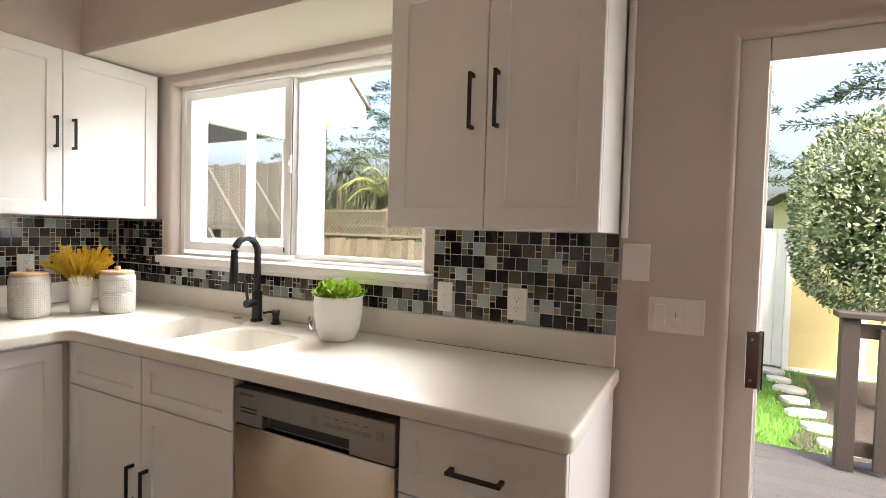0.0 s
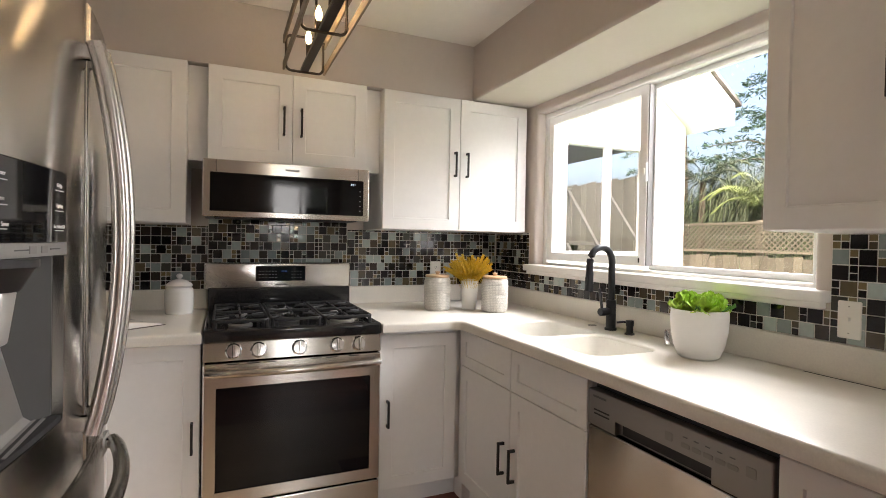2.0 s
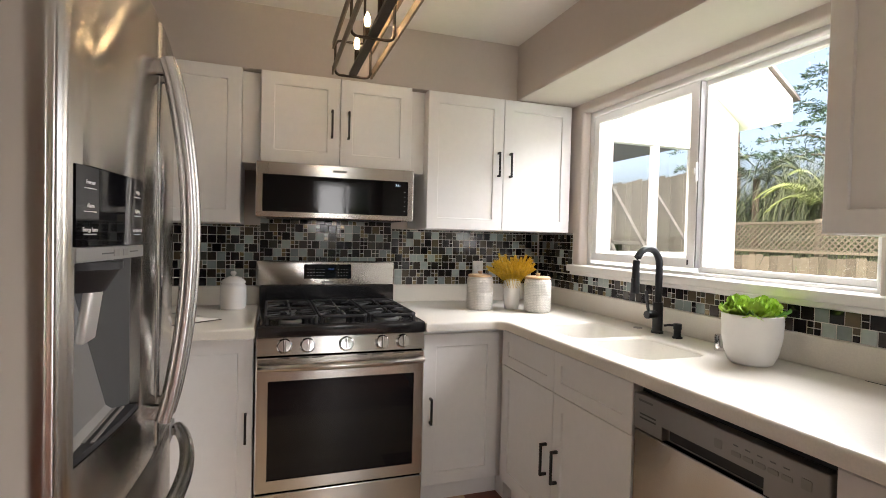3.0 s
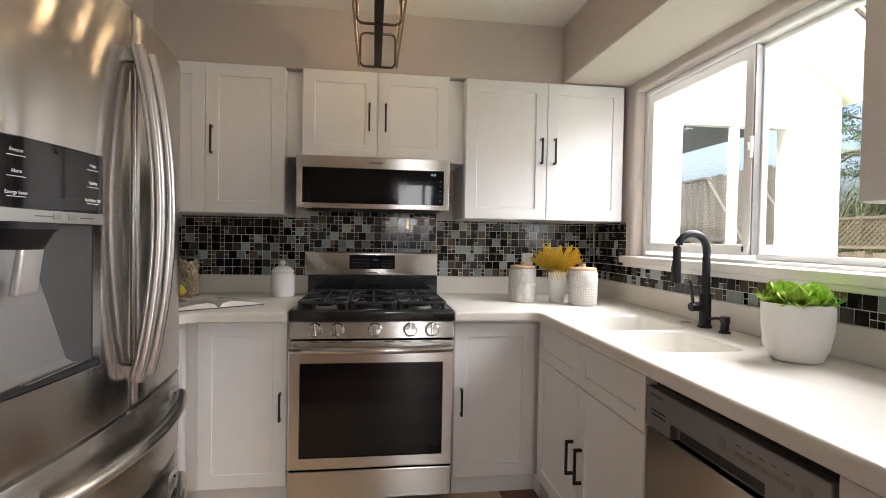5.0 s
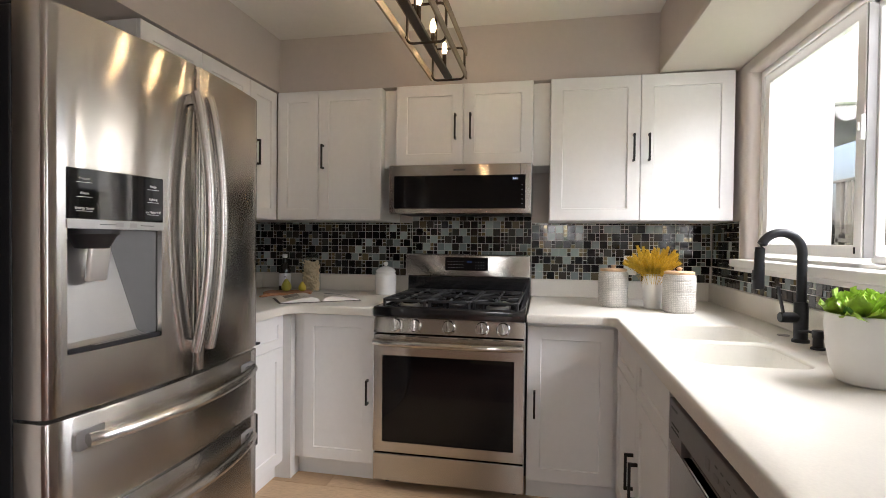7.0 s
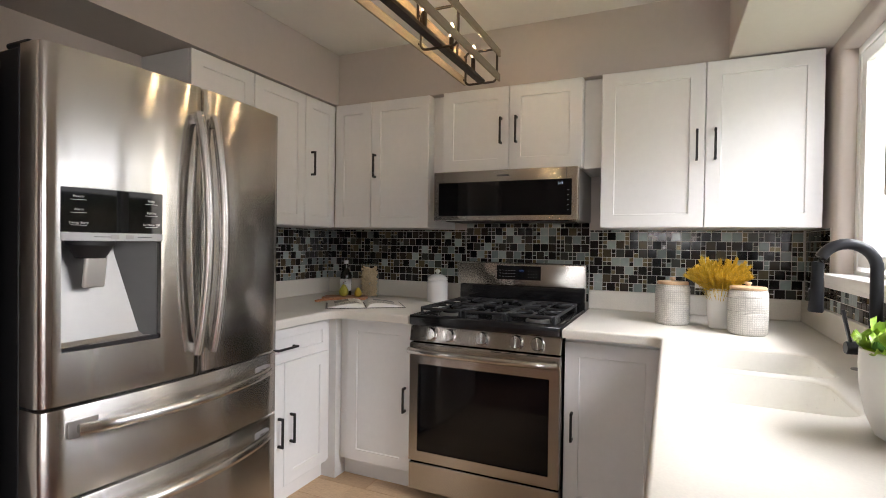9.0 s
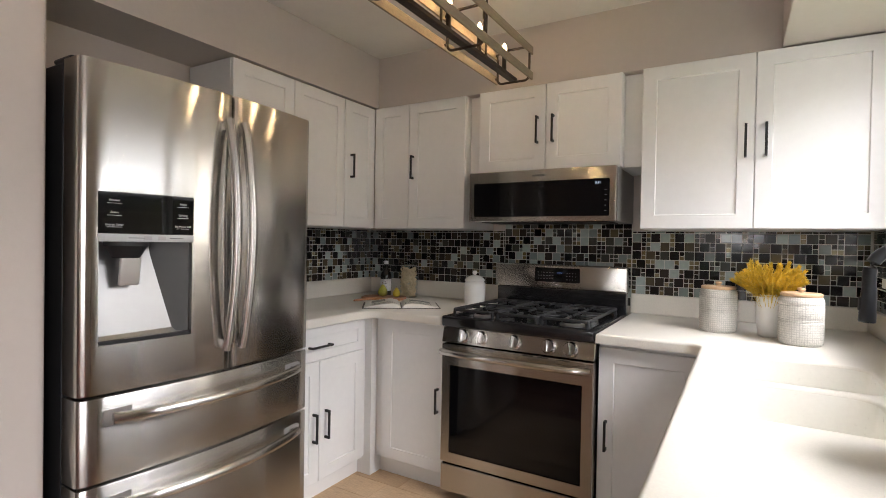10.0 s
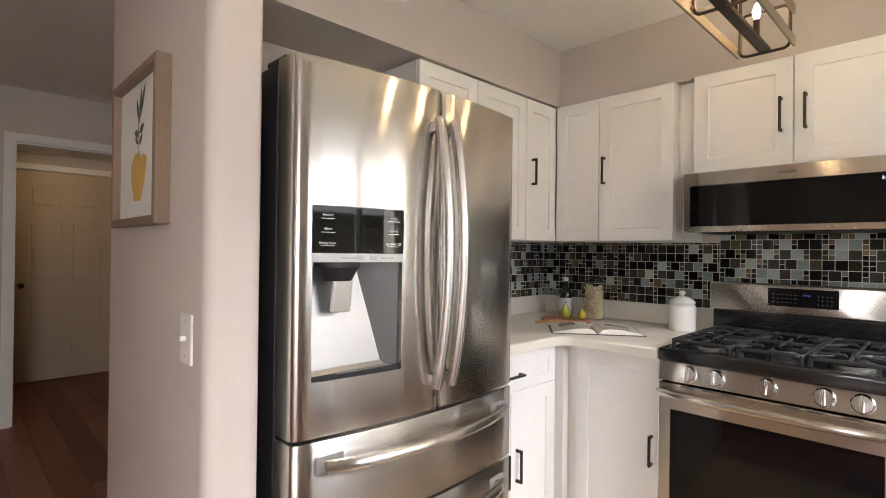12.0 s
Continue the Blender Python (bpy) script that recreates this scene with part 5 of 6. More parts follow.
part("door_knob", lathe([(0.026, 0.0), (0.026, 0.004), (0.010, 0.006), (0.010, 0.03), (0.026, 0.04), (0.026, 0.055), (0.012, 0.064), (0.0, 0.065)], 20, False), BRONZE, hd, "dark round door knob", 40).matrix_basis = pose(0.06, 0.0, 0.93, 90, 0, 0)
part("door_frame", cut(box(-0.06, DW + 0.06, -0.03, 0.05, 0.0, DH + 0.06), box(-0.004, DW + 0.004, -0.1, 0.2, -0.1, DH + 0.004)), TRIM, hd)
lt = thing("ceiling_light", pose(-0.40, -3.30, 2.2), "small lit ceiling light in the hall", "lamp")
part("base", lathe([(0.10, -0.012), (0.10, 0.0)], 24), TRIM, lt)
part("diffuser", lathe([(0.0, -0.045), (0.05, -0.043), (0.085, -0.03), (0.095, -0.0125)], 28, False), material("lit_diffuser", (0.9, 0.8, 0.6), 0.4, emit=(1.0, 0.72, 0.38), strength=3.0), lt, "glowing glass diffuser", 60)
lamp("hall_light", "POINT", Matrix.Translation((-0.40, -3.30, 2.2 - 0.08)), HALL, (1.0, 0.68, 0.38), 0.06)
th = thing("thermostat", pose(0.209, SOUTH, 1.577, 0, 0, 180), "round black wall thermostat", "thermostat")
t = part("ring", lathe([(0.046, 0.0005), (0.046, 0.018), (0.042, 0.026), (0.0, 0.027)], 32, False), BLACKGLASS, th, "", 35)
t.matrix_basis = pose(0, 0, 0, 90, 0, 0)
part("screen", lathe([(0.030, 0.0272), (0.0, 0.0278)], 24, False), material("dim_screen", (0.03, 0.04, 0.05), 0.1, emit=(0.25, 0.35, 0.45), strength=0.02), t)

# console
CONSOLEWHITE = material("console_paint", (0.70, 0.67, 0.62), 0.5, grain=0.03)
REDWOOD = material("reddish_wood", (0.20, 0.085, 0.045), 0.5, grain=0.35, scale=25, stretch=(0.6, 6, 10), blotch=0.25, blotch_scale=6, vary=0.2)
con = thing("console_cabinet", pose(0.70, SOUTH + 0.03, 0, 0, 0, 0), "mid-century white console with reddish wood drawers", "cabinet")
part("case", cut(box(0.0, 1.4, 0.0, 0.42, 0.20, 0.865, 0.004), box(0.025, 1.375, 0.405, 0.6, 0.225, 0.84)), CONSOLEWHITE, con, "white painted case")
for c in range(3):
    for r in range(3):
        x0 = 0.027 + c * 0.45
        z0 = 0.228 + r * 0.204
        part("drawer", box(x0, x0 + 0.446, 0.39, 0.418, z0, z0 + 0.20, 0.002, 1), REDWOOD, con, "reddish wood drawer front")
for x, s in ((0.12, -1), (1.28, 1)):
    for y, q in ((0.08, -1), (0.34, 1)):
        part("leg", tube([(x, y, 0.205), (x + s * 0.05, y + q * 0.03, 0.0)], [0.024, 0.013], 14), CONSOLEWHITE, con, "tapered white leg", 50)
tray = thing("tray", pose(1.02, SOUTH + 0.26, 0.865), "flat grey tray on the console", "tray")
part("slab", box(-0.17, 0.17, -0.12, 0.12, 0.0005, 0.018, 0.004), GREYPLASTIC, tray)
star = thing("wire_star", pose(1.02, SOUTH + 0.26, 0.884), "spiky black wire star ornament on the tray", "ornament")
bm = bmesh.new()
g = (1 + 5 ** 0.5) / 2
ico = [Vector(v).normalized() for v in ((-1, g, 0), (1, g, 0), (-1, -g, 0), (1, -g, 0), (0, -1, g), (0, 1, g), (0, -1, -g), (0, 1, -g), (g, 0, -1), (g, 0, 1), (-g, 0, -1), (-g, 0, 1))]
rot = Euler((0.3, 0.2, 0.5)).to_matrix()
low = min((rot @ (v * 0.14)).z for v in ico)
for a in ico:
    near = sorted(ico, key=lambda b: (a - b).length)[1:6]
    for b in near:
        mid = (a + b).normalized() * 0.055
        tube([rot @ (a * 0.14) - Vector((0, 0, low - 0.004)), rot @ mid - Vector((0, 0, low - 0.004))], 0.003, 5, bm)
part("wires", bm, BLACKMETAL, star)
fp = thing("framed_picture", pose(1.32, SOUTH, 1.27, 0, 0, 180), "dark framed print of a white bird above the console", "picture")
part("frame", cut(box(-0.416, 0.416, -0.03, -0.001, 0.0, 0.61), box(-0.375, 0.375, -0.1, -0.008, 0.041, 0.569)), material("dark_frame", (0.09, 0.06, 0.045), 0.5, grain=0.15), fp, "dark wooden frame")
pr = part("print", box(-0.3745, 0.3745, -0.014, -0.0085, 0.0415, 0.5685), material("aged_paper", (0.66, 0.60, 0.48), 0.7, blotch=0.08), fp, "cream paper print")
part("bird_shape", prism([(0.36, 0.34), (0.32, 0.335), (0.29, 0.36), (0.22, 0.335), (0.12, 0.32), (0.02, 0.36), (-0.04, 0.42), (0.05, 0.40), (0.18, 0.43), (0.28, 0.42), (0.33, 0.40)], -0.0148, -0.0143, axis="y"), MATBOARD, pr, "pale bird shape")

# ---- the garden ----
GRASS = material("grass", (0.11, 0.20, 0.05), 0.8, grain=0.4, scale=60, blotch=0.3, blotch_scale=1.2, bump=0.6, bump_scale=80)
BLADE = material("grass_blade", (0.14, 0.30, 0.045), 0.6, grain=0.3, scale=15, blotch=0.3, blotch_scale=1.5)
MULCH = material("mulch", (0.055, 0.042, 0.034), 0.95, grain=0.6, scale=45, bump=1.0, bump_scale=60)
STONE = material("stepping_stone", (0.50, 0.48, 0.44), 0.85, grain=0.15, scale=40, blotch=0.15, bump=0.5, vary=0.12)
DECKWOOD = material("deck_wood", (0.058, 0.056, 0.055), 0.9, grain=0.3, scale=20, stretch=(1, 12, 12), bump=0.5, bump_scale=40, vary=0.18)
RAILWOOD = material("dark_stained_wood", (0.035, 0.027, 0.023), 0.6, grain=0.3, scale=20, stretch=(8, 8, 1), bump=0.3)
FENCEWOOD = material("fence_wood", (0.17, 0.14, 0.10), 0.85, grain=0.3, scale=14, stretch=(8, 8, 1), bump=0.5, vary=0.25)
YELLOW = material("yellow_siding", (0.74, 0.61, 0.30), 0.7, grain=0.05, blotch=0.06)
PALEYELLOW = material("pale_stucco", (0.86, 0.84, 0.78), 0.85, grain=0.06, scale=80, bump=0.5, bump_scale=90)
WHITEWOOD = material("white_outdoor_paint", (0.80, 0.79, 0.75), 0.6, grain=0.05, blotch=0.08)
ROOF = material("brown_shingle", (0.105, 0.088, 0.08), 0.9, grain=0.4, scale=25, bump=0.8, bump_scale=30)
GREYSIDING = material("grey_green_siding", (0.20, 0.22, 0.20), 0.8, grain=0.05)
BARK = material("bark", (0.12, 0.085, 0.06), 0.9, grain=0.4, scale=20, bump=1.0, stretch=(1, 1, 0.3))


def leafy(name, base, spread):
    """Leaf material, each leaf its own shade."""
    m = material(name, base, 0.55, grain=0.2, scale=8, blotch=0.25, blotch_scale=1.5)
    nt = m.node_tree
    p = nt.nodes["Principled BSDF"]
    src = p.inputs["Base Color"].links[0].from_socket
    g = node(nt, "ShaderNodeNewGeometry")
    r = node(nt, "ShaderNodeMapRange")
    r.inputs["To Min"].default_value, r.inputs["To Max"].default_value = 1 - spread, 1 + spread
    nt.links.new(g.outputs["Random Per Island"], r.inputs["Value"])
    v = node(nt, "ShaderNodeVectorMath")
    v.operation = "SCALE"
    nt.links.new(src, v.inputs[0]), nt.links.new(r.outputs[0], v.inputs["Scale"])
    nt.links.new(v.outputs[0], p.inputs["Base Color"])
    return m


HEDGELEAF = leafy("hedge_leaf", (0.12, 0.165, 0.075), 0.6)
PALELEAF = leafy("pale_leaf", (0.40, 0.43, 0.28), 0.4)
NEEDLE = leafy("conifer_needles", (0.045, 0.085, 0.045), 0.5)
PALMLEAF = leafy("palm_leaf", (0.20, 0.24, 0.07), 0.4)
STRAP = leafy("strap_leaf", (0.075, 0.09, 0.035), 0.75)


def stuff_mesh(name, verts, faces, mat, parent=None, label="", category="", kind=""):
    me = bpy.data.meshes.new(name)
    me.from_pydata(verts, [], faces)
    me.materials.append(mat)
    ob = new(name, me)
    if parent is not None:
        ob.parent = parent
    return tagged(ob, label, category, kind=kind)


def leaf_quads(points, outward, size, rng, slim=0.5):
    """One folded leaf of two triangles at each point, tilted at random about its outward way."""
    verts, faces = [], []
    for p, o in zip(points, outward):
        d = Vector((o[0] + rng.gauss(0, 0.7), o[1] + rng.gauss(0, 0.7), o[2] + rng.gauss(0, 0.7)))
        d.normalize()
        s = d.cross(Vector((rng.gauss(0, 1), rng.gauss(0, 1), rng.gauss(0, 1)))).normalized()
        L = size * rng.uniform(0.6, 1.3)
        b = Vector(p)
        k = len(verts)
        verts += [b, b + d * L * 0.5 + s * L * slim * 0.5, b + d * L, b + d * L * 0.5 - s * L * slim * 0.5]
        faces.append((k, k + 1, k + 2, k + 3))
    return verts, faces


GZ = -0.5
g = structure("ground", box(-60, 60, 3.36, 120, GZ - 0.2, GZ), GRASS, "green lawn", "lawn")
structure("side_yard_ground", box(3.75, 60, -40, 3.355, GZ - 0.2, GZ), GRASS, "green lawn beside the house", "lawn")
# mulch bed and stones
bed = [(1.35 + 0.12 * math.sin(3 * a), 6.1 + a * 0.62) for a in [i / 2 for i in range(13)]]
bm = prism([*bed, (6.0, 10.06), (6.0, 6.0)], GZ - 0.02, GZ + 0.025)
structure("mulch_bed", bm, MULCH, "dark mulch bed beside the lawn", "flower bed")
rng = random.Random(11)
for i in range(8):
    f = i / 7
    x, y = 1.34 + 0.24 * f * f + 0.04 * rng.uniform(-1, 1) + 0.10 * math.sin(2.6 * f), 9.75 - 3.2 * f
    w, h = rng.uniform(0.16, 0.22), rng.uniform(0.10, 0.14)
    pts = [(w * math.cos(t) * rng.uniform(0.8, 1.1), h * math.sin(t) * rng.uniform(0.8, 1.1)) for t in [2 * math.pi * k / 9 for k in range(9)]]
    s = thing("stepping_stone", pose(x, y, GZ + 0.015, 0, 0, rng.uniform(-30, 30)), "flat pale stepping stone beside the mulch", "stone", "stepping stones")
    part("slab", slab(pts, 0.0, 0.055, 0.012), STONE, s)
verts, faces = [], []
for i in range(9000):
    y = rng.uniform(5.75, 10.0)
    x = rng.uniform(0.75, 1.55 + 0.05 * (y - 6))
    h, a = rng.uniform(0.03, 0.075), rng.uniform(0, 6.28)
    k = len(verts)
    dx, dy = 0.006 * math.cos(a), 0.006 * math.sin(a)
    verts += [(x - dx, y - dy, GZ), (x + dx, y + dy, GZ), (x + rng.uniform(-0.03, 0.03), y + rng.uniform(-0.03, 0.03), GZ + h)]
    faces.append((k, k + 1, k + 2))
stuff_mesh("grass_blades", verts, faces, BLADE, None, "short green grass blades on the lawn", "grass", "stuff")

# deck and railing
deck = tagged(new("deck"), "weathered grey-brown wooden deck outside the door", "deck", kind="structure")
part("joist_frame", box(0.2, 3.6, 3.37, 5.68, GZ, -0.152), RAILWOOD, deck)
plank = box(0.0, 3.44, 0.0, 0.137, 0.0, 0.03, 0.003, 1)
pm = None
for i in range(17):
    if pm is None:
        o = part("deck_board", plank, DECKWOOD, deck)
        pm = o.data
    else:
        o = new("deck_board", pm)
        o.parent = deck
    o.location = (0.18, 3.372 + i * 0.141, -0.15)
rail = thing("deck_railing", pose(1.28, 5.56, -0.12), "dark stained wooden deck railing", "railing")
part("post", box(0.0, 0.095, -0.045, 0.05, 0.0, 0.985, 0.004), RAILWOOD, rail)
part("post", box(2.1, 2.195, -0.045, 0.05, 0.0, 0.985, 0.004), RAILWOOD, rail)
part("top_rail", box(-0.03, 2.25, -0.075, 0.08, 0.986, 1.022, 0.006), RAILWOOD, rail, "weathered flat top rail")
part("upper_rail", box(0.096, 2.099, -0.02, 0.02, 0.86, 0.95, 0.003), RAILWOOD, rail)
part("lower_rail", box(0.096, 2.099, -0.02, 0.02, 0.10, 0.19, 0.003), RAILWOOD, rail)
for i in range(12):
    x = 0.19 + i * 0.155
    part("baluster", box(x, x + 0.075, -0.055, -0.0205, 0.03, 0.93, 0.003), RAILWOOD, rail)

# shed, fence, wing of the house
shed = thing("shed", pose(1.50, 10.1, GZ), "yellow garden shed with white corner trim", "shed")
part("wall", box(0.06, 4.2, 0.0, 2.6, 0.0, 2.5), YELLOW, shed, "yellow siding wall")
for x in (0.0, 0.86, 1.9, 3.0):
    part("corner_trim", box(x, x + 0.07, -0.02, 0.0 if x else 0.1, 0.0, 2.5), WHITEWOOD, shed, "white trim board")
part("base_trim", box(0.07, 4.2, -0.015, -0.001, 0.0, 0.06), WHITEWOOD, shed, "white base board")
part("roof", prism([(-0.15, 2.5), (4.4, 2.5), (2.1, 3.4)], -0.25, 2.8, axis="y"), ROOF, shed, "brown shingle roof")
wf = thing("side_gate", pose(1.02, 10.2, GZ), "white painted garden gate beside the shed", "gate")
for i in range(4):
    part("board", box(i * 0.12, i * 0.12 + 0.117, 0.0, 0.025, 0.03, 2.02, 0.002, 1), WHITEWOOD, wf)
part("rail", box(0.0, 0.477, 0.026, 0.06, 0.3, 0.39), WHITEWOOD, wf)
part("rail", box(0.0, 0.477, 0.026, 0.06, 1.6, 1.69), WHITEWOOD, wf)
for i in (0, 0.44):
    part("post", box(i, i + 0.04, 0.061, 0.1, 0.0, 2.02), WHITEWOOD, wf)


GREYFENCE = material("grey_fence_wood", (0.10, 0.092, 0.072), 0.85, grain=0.35, scale=14, stretch=(8, 8, 1), bump=0.5, vary=0.3)


def fence(m, length, label, lattice=True, tall=1.62, wood=FENCEWOOD):
    f = thing("fence", m, label, "fence", "garden fences")
    bm0 = None
    n = int(length / 0.142)
    for i in range(n):
        if bm0 is None:
            o = part("fence_board", box(0, 0.138, 0, 0.018, 0.03, tall, 0.002, 1), wood, f)
            bm0 = o.data
        else:
            o = new("fence_board", bm0)
            o.parent = f
        o.location = (i * 0.142, 0.003 * ((i * 7) % 5 - 2), 0.012 * ((i * 5) % 4))
    for i in range(int(length / 2.2) + 1):
        part("fence_post", box(i * 2.2 - 0.045, i * 2.2 + 0.045, 0.064, 0.154, 0.0, 2.28 if lattice else tall + 0.05, 0.004), wood, f)
    part("fence_rail", box(0, length, 0.03, 0.063, 1.50, 1.585, 0.003), wood, f)
    part("fence_rail", box(0, length, 0.03, 0.063, 0.35, 0.435, 0.003), wood, f)
    if lattice:
        for z in (1.70, 2.205):
            part("lattice_rail", box(0, length, 0.0, 0.027, z, z + 0.045, 0.003), wood, f)
        bm = bmesh.new()
        z0, z1, w = 1.746, 2.204, 0.016
        h = z1 - z0
        k = 0.0
        while k < length - h:
            for a, b, y in ((k, k + h, 0.006), (k + h, k, 0.014)):
                vs = [bm.verts.new(p) for p in ((a - w, y, z0), (a + w, y, z0), (b + w, y, z1), (b - w, y, z1))]
                us = [bm.verts.new((v.co.x, y + 0.007, v.co.z)) for v in vs]
                bm.faces.new(vs), bm.faces.new(us[::-1])
                for i in range(4):
                    bm.faces.new((vs[i], us[i], us[(i + 1) % 4], vs[(i + 1) % 4]))
            k += 0.095
        lt = part("lattice", bm, wood, f, "diagonal wooden lattice")
        tagged(lt, kind="stuff")
    return f


fence(pose(-12.0, 10.0, GZ), 13.0, "brown wooden fence with a lattice top")
fence(pose(5.2, 11.0, GZ, 0, 0, -90), 6.5, "brown wooden fence along the side yard", False)

# fence added behind the wing for what its panes show
fence(pose(-10.5, 7.9, GZ), 4.7, "tall weathered board fence added behind the house wing", False, 2.95, GREYFENCE)

wing = thing("house_wing", pose(-2.65, 3.36, GZ), "pale stucco gabled wing with a sliding window", "house")
# hollowed and opened to the north so the panes look through
bm = cut(prism([(0.0, 0.0), (1.74, 0.0), (1.74, 2.82), (0.0, 4.09)], -3.0, 0.0, axis="x"),
         box(-2.85, -0.14, 0.14, 1.60, 0.12, 2.78), box(-0.3, 0.1, 0.47, 1.35, 1.72, 2.60), box(-2.6, -0.25, 1.4, 1.9, 1.2, 2.75))
part("wall", bm, PALEYELLOW, wing, "pale stucco wall")
w = part("window", upright_frame(0.471, 1.349, 1.721, 2.599, -0.06, 0.015, 0.028), VINYL, wing, "white framed sliding window")
for y0, y1, x in ((0.4995, 0.885, -0.04), (0.935, 1.3205, -0.02)):
    part("pane", box(x, x + 0.005, y0, y1, 1.75, 2.57), PANE, w, "clear glass pane").visible_shadow = False
part("meeting_rail", box(-0.045, 0.005, 0.8855, 0.9345, 1.75, 2.57, 0.003), VINYL, w)
# added slab; its dark colour stands in for trees mirrored in the panes
part("porch_ceiling", box(-2.84, -0.145, 0.145, 1.595, 2.68, 2.77), RAILWOOD, wing, "dark slab standing in for trees mirrored in the panes")
part("eave", prism([(1.80, 2.78), (1.80, 2.82), (0.0, 4.136), (0.0, 4.095)], -3.3, 0.36, axis="x"), PALEYELLOW, wing, "pale boarded eave")
part("fascia", prism([(1.82, 2.765), (1.82, 2.935), (0.0, 4.265), (0.0, 4.08)], 0.361, 0.39, axis="x"), PALEYELLOW, wing, "pale fascia board")
part("fascia", box(-3.3, 0.36, 1.801, 1.82, 2.77, 2.91), PALEYELLOW, wing, "pale fascia board")
part("roof", prism([(1.86, 2.915), (1.86, 2.94), (0.0, 4.305), (0.0, 4.27)], -3.35, 0.42, axis="x"), ROOF, wing, "brown shingle roof")

# raised landing with stairs, added to fill the view through the wing's panes
GREYWOOD = material("silvered_wood", (0.10, 0.094, 0.08), 0.8, grain=0.3, scale=18, stretch=(8, 8, 1), bump=0.4)
ls = thing("garden_stairs", pose(-7.9, 6.5, GZ), "weathered grey wooden landing with railing and stairs, added behind the wing", "stairs")
part("landing", box(0.0, 1.75, 0.0, 0.9, 1.78, 1.84, 0.004), GREYWOOD, ls)
for x in (0.02, 0.86, 1.66):
    for y in (0.0, 0.81):
        part("post", box(x, x + 0.09, y, y + 0.09, 0.0, 1.779 if y else 2.66, 0.003), GREYWOOD, ls)
part("top_rail", box(-0.02, 1.78, -0.02, 0.10, 2.661, 2.70, 0.004), GREYWOOD, ls)
part("lower_rail", box(0.0, 1.74, 0.02, 0.06, 1.93, 1.98), GREYWOOD, ls)
for i in range(11):
    part("baluster", box(0.13 + i * 0.143, 0.17 + i * 0.143, -0.012, 0.018, 1.90, 2.66), GREYWOOD, ls)
for y in (0.02, 0.84):
    part("stringer", prism([(1.75, 1.68), (1.75, 1.82), (3.1, 0.14), (3.1, 0.0)], y, y + 0.05, axis="y"), GREYWOOD, ls)
    part("stair_rail", prism([(1.75, 2.64), (1.75, 2.69), (3.1, 1.06), (3.1, 1.01)], y, y + 0.05, axis="y"), GREYWOOD, ls)
    part("post", box(3.02, 3.10, y - 0.01, y + 0.07, 0.0, 1.05), GREYWOOD, ls)
for i in range(8):
    part("tread", box(1.76 + i * 0.165, 2.0 + i * 0.165, 0.071, 0.839, 1.60 - i * 0.2, 1.64 - i * 0.2, 0.003), GREYWOOD, ls)

# neighbour beyond the side yard
nb = thing("neighbour_house", pose(9.5, 2.2, GZ, 0, 0, 0), "grey-green neighbouring house with a gable roof", "house")
part("wall", box(0.0, 5.0, -1.0, 7.0, 0.0, 2.6), GREYSIDING, nb, "grey-green siding wall")
part("roof", prism([(-1.6, 2.6), (7.6, 2.6), (3.0, 4.9)], -0.5, 5.4, axis="x"), ROOF, nb, "brown gable roof")
part("gable", prism([(-1.0, 2.61), (7.0, 2.61), (3.0, 4.6)], -0.53, -0.505, axis="x"), GREYSIDING, nb, "grey-green gable")
part("fascia", tube([(-0.54, -1.6, 2.6), (-0.54, 3.0, 4.9), (-0.54, 7.6, 2.6)], 0.07, 4), WHITEWOOD, nb, "pale fascia")

# clipped tree, conifers, strappy shrubs
rng = random.Random(21)


